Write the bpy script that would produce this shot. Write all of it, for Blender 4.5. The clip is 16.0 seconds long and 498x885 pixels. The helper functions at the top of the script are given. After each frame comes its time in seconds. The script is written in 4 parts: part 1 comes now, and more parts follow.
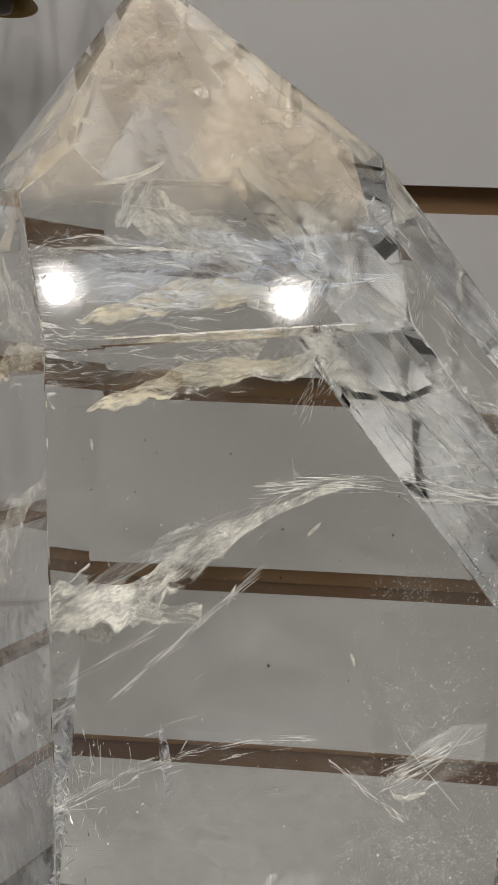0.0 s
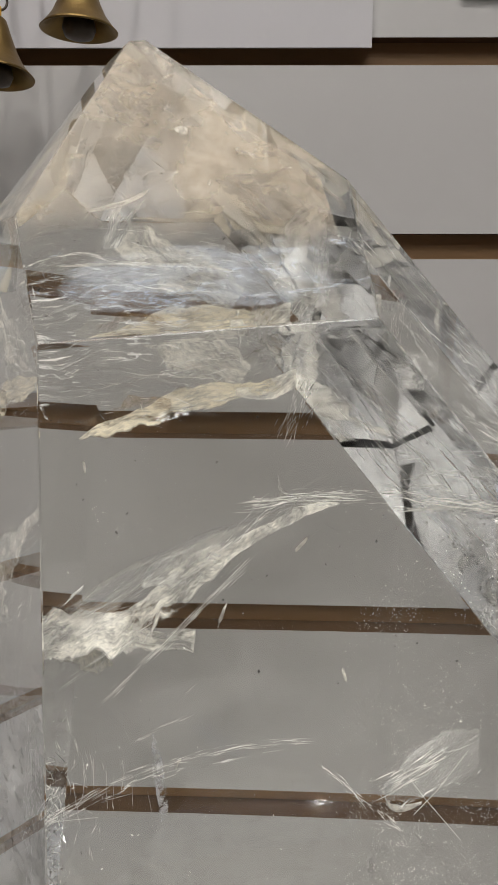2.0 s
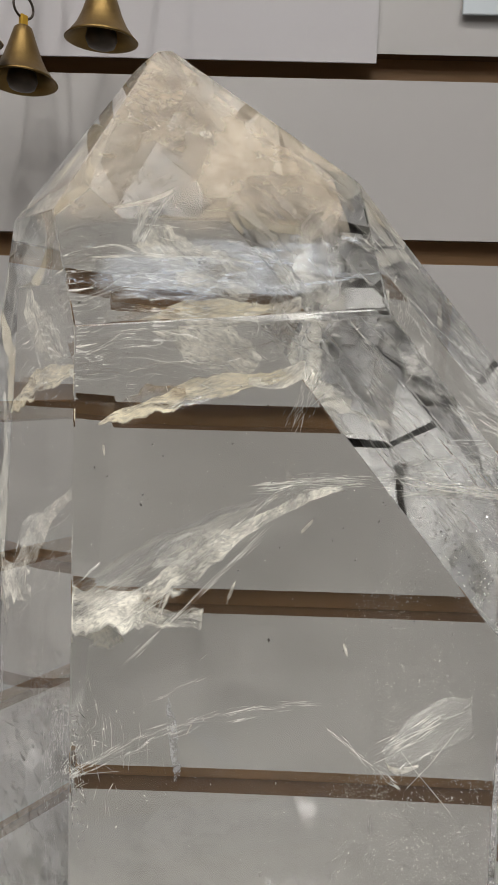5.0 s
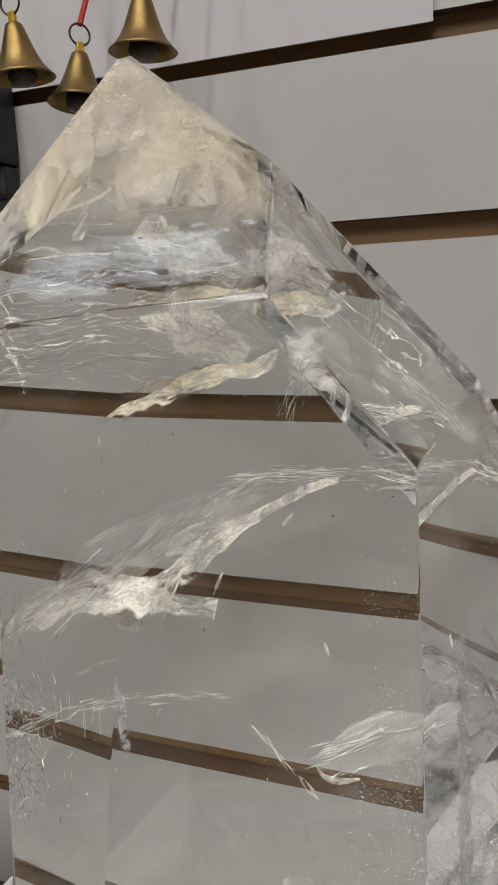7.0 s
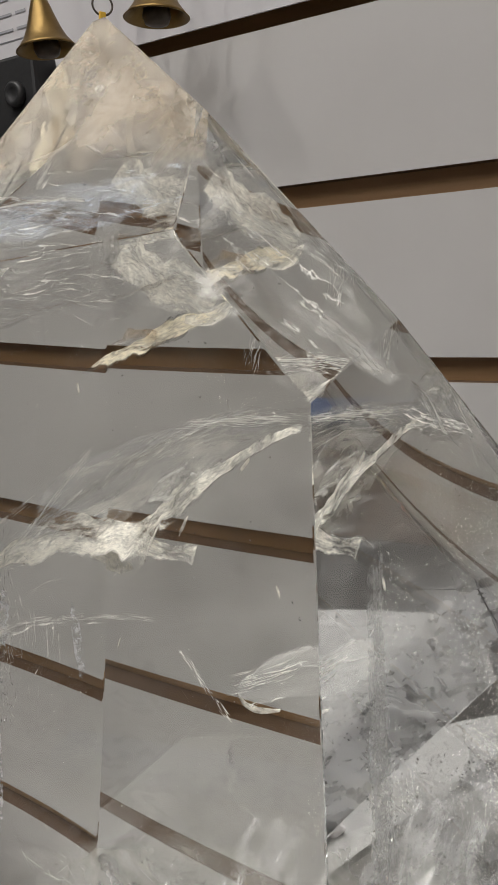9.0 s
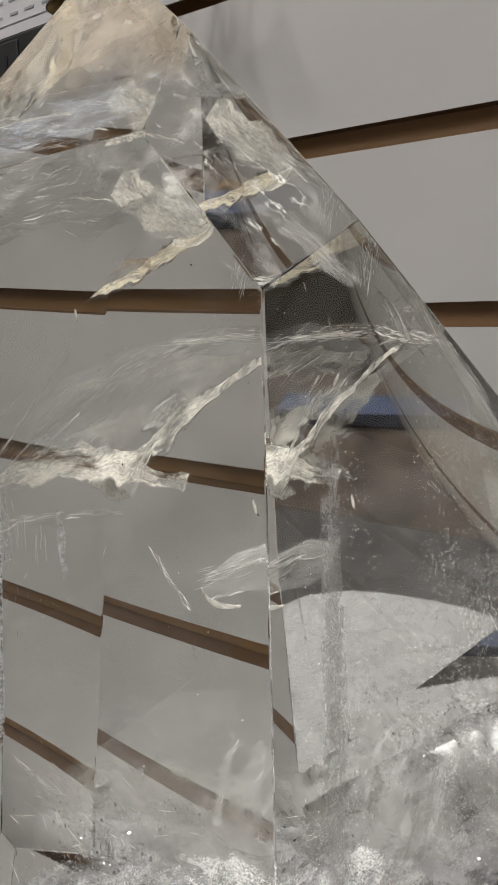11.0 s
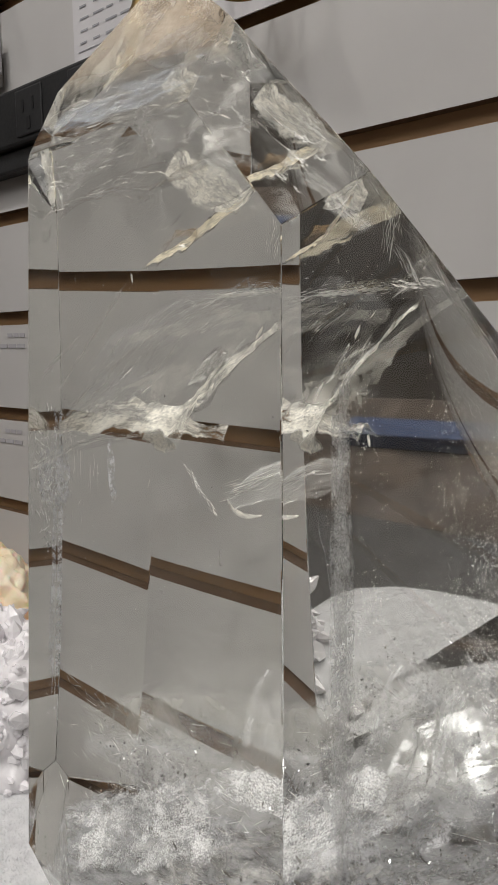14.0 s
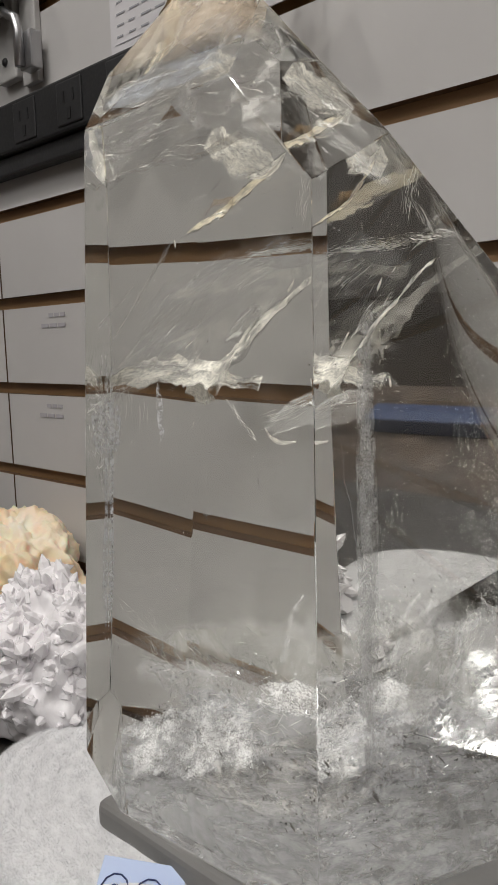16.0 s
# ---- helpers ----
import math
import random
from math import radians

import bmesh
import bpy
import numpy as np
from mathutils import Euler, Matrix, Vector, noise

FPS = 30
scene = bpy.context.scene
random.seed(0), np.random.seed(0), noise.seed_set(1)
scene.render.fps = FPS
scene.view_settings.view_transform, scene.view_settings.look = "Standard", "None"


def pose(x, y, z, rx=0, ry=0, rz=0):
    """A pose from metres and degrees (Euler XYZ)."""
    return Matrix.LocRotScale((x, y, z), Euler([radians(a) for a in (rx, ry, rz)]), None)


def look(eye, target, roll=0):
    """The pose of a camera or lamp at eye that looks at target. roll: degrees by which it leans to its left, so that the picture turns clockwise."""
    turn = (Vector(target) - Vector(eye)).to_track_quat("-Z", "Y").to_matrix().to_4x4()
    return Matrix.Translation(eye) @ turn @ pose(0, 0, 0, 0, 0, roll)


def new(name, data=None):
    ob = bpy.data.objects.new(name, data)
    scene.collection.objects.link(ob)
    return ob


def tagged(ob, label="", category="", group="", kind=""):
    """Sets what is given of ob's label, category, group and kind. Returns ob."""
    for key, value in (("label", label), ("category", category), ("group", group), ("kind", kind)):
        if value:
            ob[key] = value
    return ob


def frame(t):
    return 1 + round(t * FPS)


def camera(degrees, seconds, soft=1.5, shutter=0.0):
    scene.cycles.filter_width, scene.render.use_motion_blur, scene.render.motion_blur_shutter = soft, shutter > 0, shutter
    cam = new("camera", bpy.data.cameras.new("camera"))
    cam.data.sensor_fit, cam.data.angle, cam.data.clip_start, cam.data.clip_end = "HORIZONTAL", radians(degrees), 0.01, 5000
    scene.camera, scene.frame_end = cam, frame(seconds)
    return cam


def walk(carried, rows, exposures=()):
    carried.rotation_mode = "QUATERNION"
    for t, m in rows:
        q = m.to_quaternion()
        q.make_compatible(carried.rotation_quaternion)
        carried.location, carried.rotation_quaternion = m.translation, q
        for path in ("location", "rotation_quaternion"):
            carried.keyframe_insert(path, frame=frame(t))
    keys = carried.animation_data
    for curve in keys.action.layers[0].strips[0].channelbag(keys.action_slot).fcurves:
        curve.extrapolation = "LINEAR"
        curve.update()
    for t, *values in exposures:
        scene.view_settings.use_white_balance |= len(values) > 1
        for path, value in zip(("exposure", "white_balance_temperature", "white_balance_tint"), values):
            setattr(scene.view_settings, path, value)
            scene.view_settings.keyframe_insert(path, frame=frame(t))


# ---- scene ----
cam = camera(37.0, 16.0)
PATH = [
    (0, (0.03, 0.058, 1.325), (0.013, 1.963, 0.717), 1.7),
    (0.5, (0.031, 0.05, 1.323), (0.024, 1.977, 0.786), 1.4),
    (1, (0.037, 0.043, 1.32), (0.012, 1.985, 0.842), 0.6),
    (1.5, (0.037, 0.041, 1.316), (-0.001, 1.994, 0.889), -0.1),
    (2, (0.034, 0.045, 1.308), (0.017, 2.008, 0.924), 0.1),
    (2.5, (0.027, 0.049, 1.302), (0.027, 2.018, 0.955), 0.0),
    (3, (0.018, 0.049, 1.305), (0.051, 2.023, 0.981), 0.4),
    (3.5, (0.007, 0.049, 1.301), (0.062, 2.025, 0.992), 0.4),
    (4, (0.004, 0.048, 1.301), (0.074, 2.022, 0.985), 0.9),
    (4.5, (0.01, 0.044, 1.301), (0.058, 2.016, 0.971), 1.0),
    (5, (0.027, 0.03, 1.303), (0.042, 1.998, 0.948), 1.2),
    (7.5, (0.138, 0.051, 1.299), (-0.686, 1.836, 0.932), -2.7),
    (8, (0.154, 0.054, 1.295), (-0.724, 1.811, 0.914), -2.3),
    (8.5, (0.163, 0.059, 1.289), (-0.771, 1.784, 0.898), -2.5),
    (9, (0.169, 0.06, 1.288), (-0.833, 1.746, 0.895), -2.7),
    (9.5, (0.181, 0.058, 1.284), (-0.853, 1.72, 0.873), -2.3),
    (12, (0.205, 0.066, 1.245), (-0.993, 1.64, 0.949), -1.4),
    (12.5, (0.212, 0.056, 1.240), (-0.954, 1.662, 0.994), -1.6),
    (13, (0.219, 0.045, 1.235), (-1.022, 1.593, 0.981), -0.8),
    (13.5, (0.224, 0.05, 1.236), (-1.07, 1.554, 0.98), -0.7),
    (14, (0.229, 0.045, 1.23), (-1.079, 1.536, 0.968), -0.8),
    (14.5, (0.233, 0.033, 1.229), (-1.07, 1.527, 0.967), -1.2),
    (15, (0.244, 0.032, 1.221), (-1.078, 1.509, 0.956), -1.3),
    (15.5, (0.254, 0.029, 1.215), (-1.091, 1.485, 0.95), -1.4),
    (16, (0.248, 0.016, 1.211), (-1.105, 1.466, 0.949), -1.5),
]
walk(cam, [(t, look(eye, target, roll)) for t, eye, target, roll in PATH], [(0.0, -0.2), (1.0, -0.14), (2.0, -0.05), (3.0, -0.02), (16.0, -0.02)])

# ---- world, lights ----
world = bpy.data.worlds.new("shop_air")
scene.world = world
world.use_nodes = True
world.node_tree.nodes["Background"].inputs[0].default_value = (0.5, 0.48, 0.46, 1)
world.node_tree.nodes["Background"].inputs[1].default_value = 0.02

WALL_Y = 0.37          # face of the slatwall
PITCH = 0.0762         # slat spacing
GROOVE = 0.0104        # open groove height
SHELF_Z = 0.985


# ---- materials ----
def material(name):
    m = bpy.data.materials.new(name)
    m.use_nodes = True
    return m, m.node_tree, m.node_tree.nodes["Principled BSDF"]


def node(tree, kind, **inputs):
    n = tree.nodes.new(kind)
    for key, value in inputs.items():
        n.inputs[key.replace("_", " ")].default_value = value
    return n


def surface(name, low, high, rough=0.5, scale=20.0, metal=0.0, bump=0.1, fine=400.0, stretch=(1, 1, 1), coat=0.0, depth=0.0005, **more):
    """Two-scale painted, wooden or metal surface: blotches between two colours, fine grain in bump and gloss."""
    m, tree, bsdf = material(name)
    place = node(tree, "ShaderNodeTexCoord")
    size = node(tree, "ShaderNodeMapping", Scale=stretch)
    tree.links.new(place.outputs["Object"], size.inputs[0])
    big = node(tree, "ShaderNodeTexNoise", Scale=scale, Detail=6.0, Roughness=0.6)
    small = node(tree, "ShaderNodeTexNoise", Scale=fine, Detail=4.0)
    for n in (big, small):
        tree.links.new(size.outputs[0], n.inputs["Vector"])
    ramp = node(tree, "ShaderNodeValToRGB")
    ramp.color_ramp.elements[0].position, ramp.color_ramp.elements[1].position = 0.3, 0.7
    ramp.color_ramp.elements[0].color, ramp.color_ramp.elements[1].color = (*low, 1), (*high, 1)
    tree.links.new(big.outputs[0], ramp.inputs[0])
    tree.links.new(ramp.outputs[0], bsdf.inputs["Base Color"])
    gloss = node(tree, "ShaderNodeMapRange")
    gloss.inputs["To Min"].default_value, gloss.inputs["To Max"].default_value = rough * 0.8, min(1.0, rough * 1.2)
    tree.links.new(small.outputs[0], gloss.inputs[0])
    tree.links.new(gloss.outputs[0], bsdf.inputs["Roughness"])
    relief = node(tree, "ShaderNodeBump", Strength=bump, Distance=depth)
    tree.links.new(small.outputs[0], relief.inputs["Height"])
    tree.links.new(relief.outputs[0], bsdf.inputs["Normal"])
    bsdf.inputs["Metallic"].default_value = metal
    bsdf.inputs["Coat Weight"].default_value = coat
    for key, value in more.items():
        bsdf.inputs[key.replace("_", " ")].default_value = value
    return m


def veil_material(name, colour, cover, scale, rough=0.05, spread=0.05, stretch=(1, 1, 1), milk=0.9, gap=True, dent=0.5, swirl=0.6, through_light=0.3, gleam=0.7, flaky=0.35, lines=0.0, line_width=0.012, tear=0.55, sheen=0.12, mottle=0.75):
    """A healed fracture inside clear quartz: torn patches that scatter light, fine bright lines, and a gleaming air gap between."""
    m, tree, bsdf = material(name)

    def math_node(kind, first, second, clamp=False):
        n = node(tree, "ShaderNodeMath")
        n.operation, n.use_clamp = kind, clamp
        for slot, value in enumerate((first, second)):
            if isinstance(value, (int, float)):
                n.inputs[slot].default_value = value
            else:
                tree.links.new(value, n.inputs[slot])
        return n.outputs[0]

    def step_up(value, low, high, top=1.0):
        n = node(tree, "ShaderNodeMapRange")
        n.inputs["From Min"].default_value, n.inputs["From Max"].default_value, n.inputs["To Max"].default_value = low, high, top
        tree.links.new(value, n.inputs[0])
        return n.outputs[0]

    size = node(tree, "ShaderNodeMapping", Scale=stretch)
    grain = node(tree, "ShaderNodeAttribute")
    grain.attribute_name = "grain"
    tree.links.new(grain.outputs["Vector"], size.inputs[0])
    big = node(tree, "ShaderNodeTexNoise", Scale=scale, Detail=8.0, Roughness=0.6, Distortion=swirl)
    fine = node(tree, "ShaderNodeTexNoise", Scale=scale * 8, Detail=5.0, Roughness=0.65)
    gate = node(tree, "ShaderNodeTexNoise", Scale=scale * 1.7, Detail=3.0)
    for n in (big, fine, gate):
        tree.links.new(size.outputs[0], n.inputs["Vector"])
    rim = node(tree, "ShaderNodeAttribute")
    rim.attribute_name = "fade"
    torn = math_node("MULTIPLY_ADD", rim.outputs["Fac"], tear)
    torn.node.inputs[2].default_value = -tear
    rough_rim = math_node("ADD", big.outputs[0], torn)
    both = math_node("MULTIPLY_ADD", math_node("SUBTRACT", fine.outputs[0], 0.5), flaky)
    tree.links.new(rough_rim, both.node.inputs[2])
    start = 0.75 - cover * 0.5
    patch = step_up(both, start, start + spread, milk)
    if lines:
        off = math_node("ABSOLUTE", math_node("SUBTRACT", big.outputs[0], 0.5), 0.0)
        streak = math_node("SUBTRACT", 1.0, math_node("DIVIDE", off, line_width), True)
        broken = step_up(gate.outputs[0], 0.5, 0.56, lines)
        inner = step_up(rim.outputs["Fac"], 0.05, 0.25)
        patch = math_node("MAXIMUM", patch, math_node("MULTIPLY", math_node("MULTIPLY", streak, broken), inner))
    relief = node(tree, "ShaderNodeBump", Strength=dent, Distance=0.0006)
    tree.links.new(both, relief.inputs["Height"])
    clear = node(tree, "ShaderNodeBsdfTransparent")
    if gap:
        mirror = node(tree, "ShaderNodeBsdfGlossy", Color=(0.95, 0.95, 0.95, 1), Roughness=rough)
        slant = node(tree, "ShaderNodeLayerWeight", Blend=0.5)
        tree.links.new(relief.outputs[0], mirror.inputs["Normal"])
        tree.links.new(relief.outputs[0], slant.inputs["Normal"])
        weak = math_node("MULTIPLY", step_up(slant.outputs["Facing"], 0.35, 0.8, gleam), step_up(rim.outputs["Fac"], 0.1, 0.2))
        gleaming = node(tree, "ShaderNodeMixShader")
        tree.links.new(weak, gleaming.inputs[0])
        tree.links.new(clear.outputs[0], gleaming.inputs[1])
        tree.links.new(mirror.outputs[0], gleaming.inputs[2])
        clear = gleaming
    tone = node(tree, "ShaderNodeValToRGB")
    tone.color_ramp.elements[0].position, tone.color_ramp.elements[1].position = 0.35, 0.6
    tone.color_ramp.elements[0].color = (*[c * mottle for c in colour], 1)
    tone.color_ramp.elements[1].color = (*colour, 1)
    tree.links.new(fine.outputs[0], tone.inputs[0])
    white = node(tree, "ShaderNodeBsdfDiffuse")
    behind = node(tree, "ShaderNodeBsdfTranslucent")
    glitter = node(tree, "ShaderNodeBsdfGlossy", Roughness=0.3)
    for n in (white, behind, glitter):
        tree.links.new(tone.outputs[0], n.inputs["Color"])
    milkiness = node(tree, "ShaderNodeMixShader", Fac=through_light)
    tree.links.new(relief.outputs[0], white.inputs["Normal"])
    tree.links.new(relief.outputs[0], glitter.inputs["Normal"])
    tree.links.new(white.outputs[0], milkiness.inputs[1])
    tree.links.new(behind.outputs[0], milkiness.inputs[2])
    shiny = node(tree, "ShaderNodeMixShader", Fac=sheen)
    tree.links.new(milkiness.outputs[0], shiny.inputs[1])
    tree.links.new(glitter.outputs[0], shiny.inputs[2])
    mix = node(tree, "ShaderNodeMixShader")
    tree.links.new(patch, mix.inputs[0])
    tree.links.new(clear.outputs[0], mix.inputs[1])
    tree.links.new(shiny.outputs[0], mix.inputs[2])
    tree.links.new(mix.outputs[0], tree.nodes["Material Output"].inputs[0])
    tree.nodes.remove(bsdf)
    return m


def quartz_material():
    m, tree, bsdf = material("polished_quartz")
    bsdf.inputs["Base Color"].default_value = (0.88, 0.886, 0.852, 1)
    bsdf.inputs["Transmission Weight"].default_value = 1.0
    bsdf.inputs["IOR"].default_value = 1.544
    bsdf.inputs["Roughness"].default_value = 0.0
    bsdf.inputs["Coat Weight"].default_value = 0.08
    bsdf.inputs["Coat Roughness"].default_value = 0.09
    return m


def lamp_material(name, strength, colour=(1, 0.98, 0.96)):
    m, tree, bsdf = material(name)
    bsdf.inputs["Emission Color"].default_value = (*colour, 1)
    bsdf.inputs["Emission Strength"].default_value = strength
    return m


LAMINATE = surface("white_laminate", (0.46, 0.447, 0.438), (0.51, 0.496, 0.486), rough=0.32, scale=6, bump=0.03, fine=900)
GROOVE_BROWN = surface("brown_groove", (0.27, 0.155, 0.072), (0.35, 0.205, 0.098), rough=0.55, scale=30, stretch=(0.15, 1, 3), bump=0.2, fine=300)
# Groove brown darkened for slat edges: shade put into the colour.
SHADED_EDGE = surface("brown_slat_edge", (0.085, 0.048, 0.024), (0.12, 0.068, 0.034), rough=0.6, scale=30, stretch=(0.15, 1, 3))
PAPER = surface("white_paper", (0.54, 0.525, 0.54), (0.58, 0.565, 0.58), rough=0.75, scale=5, bump=0.03, fine=700)
INK = surface("grey_ink", (0.26, 0.26, 0.28), (0.34, 0.34, 0.36), rough=0.8)
PEN = surface("violet_pen_ink", (0.36, 0.345, 0.37), (0.41, 0.395, 0.42), rough=0.8)
BRASS = surface("old_brass", (0.15, 0.098, 0.035), (0.27, 0.18, 0.07), rough=0.42, scale=60, metal=1.0, bump=0.25, fine=500)
DARK_IRON = surface("dark_clapper_metal", (0.05, 0.042, 0.035), (0.11, 0.09, 0.075), rough=0.45, metal=0.7, scale=90, bump=0.3)
YELLOW = surface("yellow_brass_loop", (0.6, 0.36, 0.03), (0.7, 0.44, 0.06), rough=0.4, metal=0.5)
RED = surface("red_cord", (0.35, 0.02, 0.02), (0.45, 0.05, 0.04), rough=0.8)
BLACK = surface("black_plastic", (0.008, 0.008, 0.009), (0.014, 0.014, 0.015), rough=0.55, bump=0.2)
CHARCOAL = surface("charcoal_plastic", (0.014, 0.014, 0.015), (0.022, 0.022, 0.024), rough=0.5, bump=0.2)
STEEL = surface("bracket_steel", (0.42, 0.42, 0.43), (0.55, 0.55, 0.56), rough=0.35, metal=1.0, bump=0.1)
GREY_PAINT = surface("grey_painted_steel", (0.46, 0.45, 0.44), (0.52, 0.51, 0.5), rough=0.4)
FUR = surface("white_faux_fur", (0.66, 0.66, 0.67), (0.80, 0.80, 0.81), rough=0.95, scale=140, bump=0.7, fine=700, depth=0.0012)
FELT_GREY = surface("grey_stand", (0.16, 0.155, 0.15), (0.2, 0.195, 0.19), rough=0.55, bump=0.2)
SHELF_DARK = surface("dark_shelf", (0.03, 0.026, 0.024), (0.05, 0.045, 0.04), rough=0.6, bump=0.2)
PLASTER = surface("shop_wall_paint", (0.30, 0.28, 0.26), (0.36, 0.34, 0.32), rough=0.8, scale=2)
CEILING_PAINT = surface("ceiling_paint", (0.66, 0.65, 0.63), (0.72, 0.71, 0.69), rough=0.85, scale=2)
FLOOR_GREY = surface("shop_floor_vinyl", (0.07, 0.055, 0.045), (0.11, 0.09, 0.07), rough=0.5, scale=4)
CALCITE = surface("honey_calcite", (0.80, 0.58, 0.32), (0.88, 0.82, 0.70), rough=0.45, scale=22, bump=0.4, fine=250, depth=0.002, Subsurface_Weight=0.4, Subsurface_Scale=0.01)
CLUSTER = surface("milky_quartz", (0.80, 0.77, 0.79), (0.92, 0.90, 0.915), rough=0.14, scale=60, bump=0.3, fine=300, depth=0.001)
BLUE = surface("pale_blue_card", (0.45, 0.55, 0.80), (0.52, 0.62, 0.85), rough=0.5)
NAVY = surface("navy_print", (0.02, 0.03, 0.12), (0.03, 0.05, 0.16), rough=0.5)
QUARTZ = quartz_material()


# ---- building helpers ----
def mesh_from(name, bm, mat, smooth=False):
    me = bpy.data.meshes.new(name)
    bm.normal_update()
    bm.to_mesh(me)
    bm.free()
    me.materials.append(mat)
    if smooth:
        for f in me.polygons:
            f.use_smooth = True
    return me


def part(name, bm, mat, parent=None, label="", smooth=False):
    ob = new(name, mesh_from(name, bm, mat, smooth))
    ob.parent = parent
    if label:
        ob["label"] = label
    return ob


def thing(name, at, label, category, group="", kind=""):
    ob = new(name)
    ob.location = at
    ob.empty_display_size = 0.01
    return tagged(ob, label, category, group, kind)


def block(x0, x1, y0, y1, z0, z1, bevel=0.0, steps=2):
    bm = bmesh.new()
    bmesh.ops.create_cube(bm, size=1)
    for v in bm.verts:
        v.co = ((x0 + x1) / 2 + v.co.x * (x1 - x0), (y0 + y1) / 2 + v.co.y * (y1 - y0), (z0 + z1) / 2 + v.co.z * (z1 - z0))
    if bevel:
        bmesh.ops.bevel(bm, geom=bm.edges[:], offset=bevel, segments=steps, affect="EDGES", profile=0.5)
    return bm


def lathe(profile, turns=32, closed=False):
    """Turn a profile of (radius, height) about z."""
    bm = bmesh.new()
    rings = []
    for r, z in profile:
        rings.append([bm.verts.new((r * math.cos(a), r * math.sin(a), z)) for a in (2 * math.pi * k / turns for k in range(turns))])
    pairs = list(zip(rings, rings[1:])) + ([(rings[-1], rings[0])] if closed else [])
    for a, b in pairs:
        for k in range(turns):
            bm.faces.new((a[k], a[(k + 1) % turns], b[(k + 1) % turns], b[k]))
    bmesh.ops.recalc_face_normals(bm, faces=bm.faces)
    return bm


def tube(points, radius, sides=10):
    """A round rod along a bent line."""
    bm = bmesh.new()
    pts = [Vector(p) for p in points]
    rings = []
    for k, p in enumerate(pts):
        d = (pts[min(k + 1, len(pts) - 1)] - pts[max(k - 1, 0)]).normalized()
        u = d.orthogonal().normalized()
        if rings:
            u = (last - d * last.dot(d)).normalized()
        last = u
        w = d.cross(u)
        rings.append([bm.verts.new(p + radius * (math.cos(a) * u + math.sin(a) * w)) for a in (2 * math.pi * i / sides for i in range(sides))])
    for a, b in zip(rings, rings[1:]):
        for k in range(sides):
            bm.faces.new((a[k], a[(k + 1) % sides], b[(k + 1) % sides], b[k]))
    bm.faces.new(rings[0][::-1])
    bm.faces.new(rings[-1])
    return bm


def cut_solid(planes, bevel=0.0, size=0.6, centre=(0.03, 0.27, 1.2)):
    """The convex solid behind all the planes (point, outward normal)."""
    bm = bmesh.new()
    bmesh.ops.create_cube(bm, size=size, matrix=Matrix.Translation(centre))
    for at, normal in planes:
        cut = bmesh.ops.bisect_plane(bm, geom=bm.verts[:] + bm.edges[:] + bm.faces[:], plane_co=at, plane_no=normal, clear_outer=True, dist=1e-6)
        edges = [e for e in cut["geom_cut"] if isinstance(e, bmesh.types.BMEdge)]
        if edges:
            bmesh.ops.contextual_create(bm, geom=edges)
    bmesh.ops.remove_doubles(bm, verts=bm.verts, dist=1e-5)
    bmesh.ops.recalc_face_normals(bm, faces=bm.faces)
    if bevel:
        bmesh.ops.bevel(bm, geom=bm.edges[:], offset=bevel, segments=2, affect="EDGES", profile=0.5)
    return bm


def plane_through(a, b, c, inside):
    a, b, c, inside = Vector(a), Vector(b), Vector(c), Vector(inside)
    n = (b - a).cross(c - a).normalized()
    return (a, -n) if n.dot(inside - a) > 0 else (a, n)


# ---- the shop round the shelf ----
part("floor", block(-2.2, 2.2, -3.2, 0.42, -0.05, 0), FLOOR_GREY)
part("ceiling", block(-2.2, 2.2, -3.2, 0.42, 2.7, 2.75), CEILING_PAINT)
part("wall_west", block(-2.25, -2.2, -3.2, 0.42, 0, 2.7), PLASTER)
part("wall_east", block(2.2, 2.25, -3.2, 0.42, 0, 2.7), PLASTER)
part("wall_south", block(-2.25, 2.25, -3.25, -3.2, 0, 2.7), PLASTER)
for ob in list(scene.collection.objects):
    if ob.name.startswith(("floor", "ceiling", "wall_")):
        tagged(ob, "plain shop " + ob.name.split("_")[0] + " closing the room", ob.name.split("_")[0], kind="structure")

LAMPS = [((-0.265, -0.37, 2.6), 1.0), ((0.21, -0.36, 2.6), 1.0), ((-0.9, -0.6, 2.6), 1.0), ((0.8, -0.5, 2.6), 1.0), ((0.2, -1.8, 2.6), 1.0)]
LAMP_GLOW = lamp_material("lamp_glow", 60.0)
for (x, y, z), power in LAMPS:
    lamp = thing("ceiling_spotlight", (x, y, z), "white round ceiling spotlight, lit, hanging over the shelves", "lamp", "ceiling spotlights")
    part("housing", lathe([(0.0, 0.1), (0.055, 0.1), (0.062, 0.0), (0.058, 0.0), (0.05, 0.03), (0.0, 0.03)]), GREY_PAINT, lamp, smooth=True)
    part("diffuser", lathe([(0.0, 0.004), (0.03, 0.004), (0.03, 0.001), (0.0, 0.001)]), LAMP_GLOW, lamp, "glowing lamp face")
    light = new("spotlight_beam", bpy.data.lights.new("spotlight_beam", "AREA"))
    light.data.shape, light.data.size, light.data.energy, light.data.color = "DISK", 0.06, 4.1 * power, (1.0, 0.965, 0.92)
    light.matrix_world = look((x, y, z - 0.01), (x * 0.3, 0.15, 1.2))
panel = thing("ceiling_panel", (0, -1.2, 2.69), "broad white ceiling light panel, lit", "ceiling light")
part("frame", block(-0.65, 0.65, -0.35, 0.35, -0.03, 0.0), GREY_PAINT, panel)
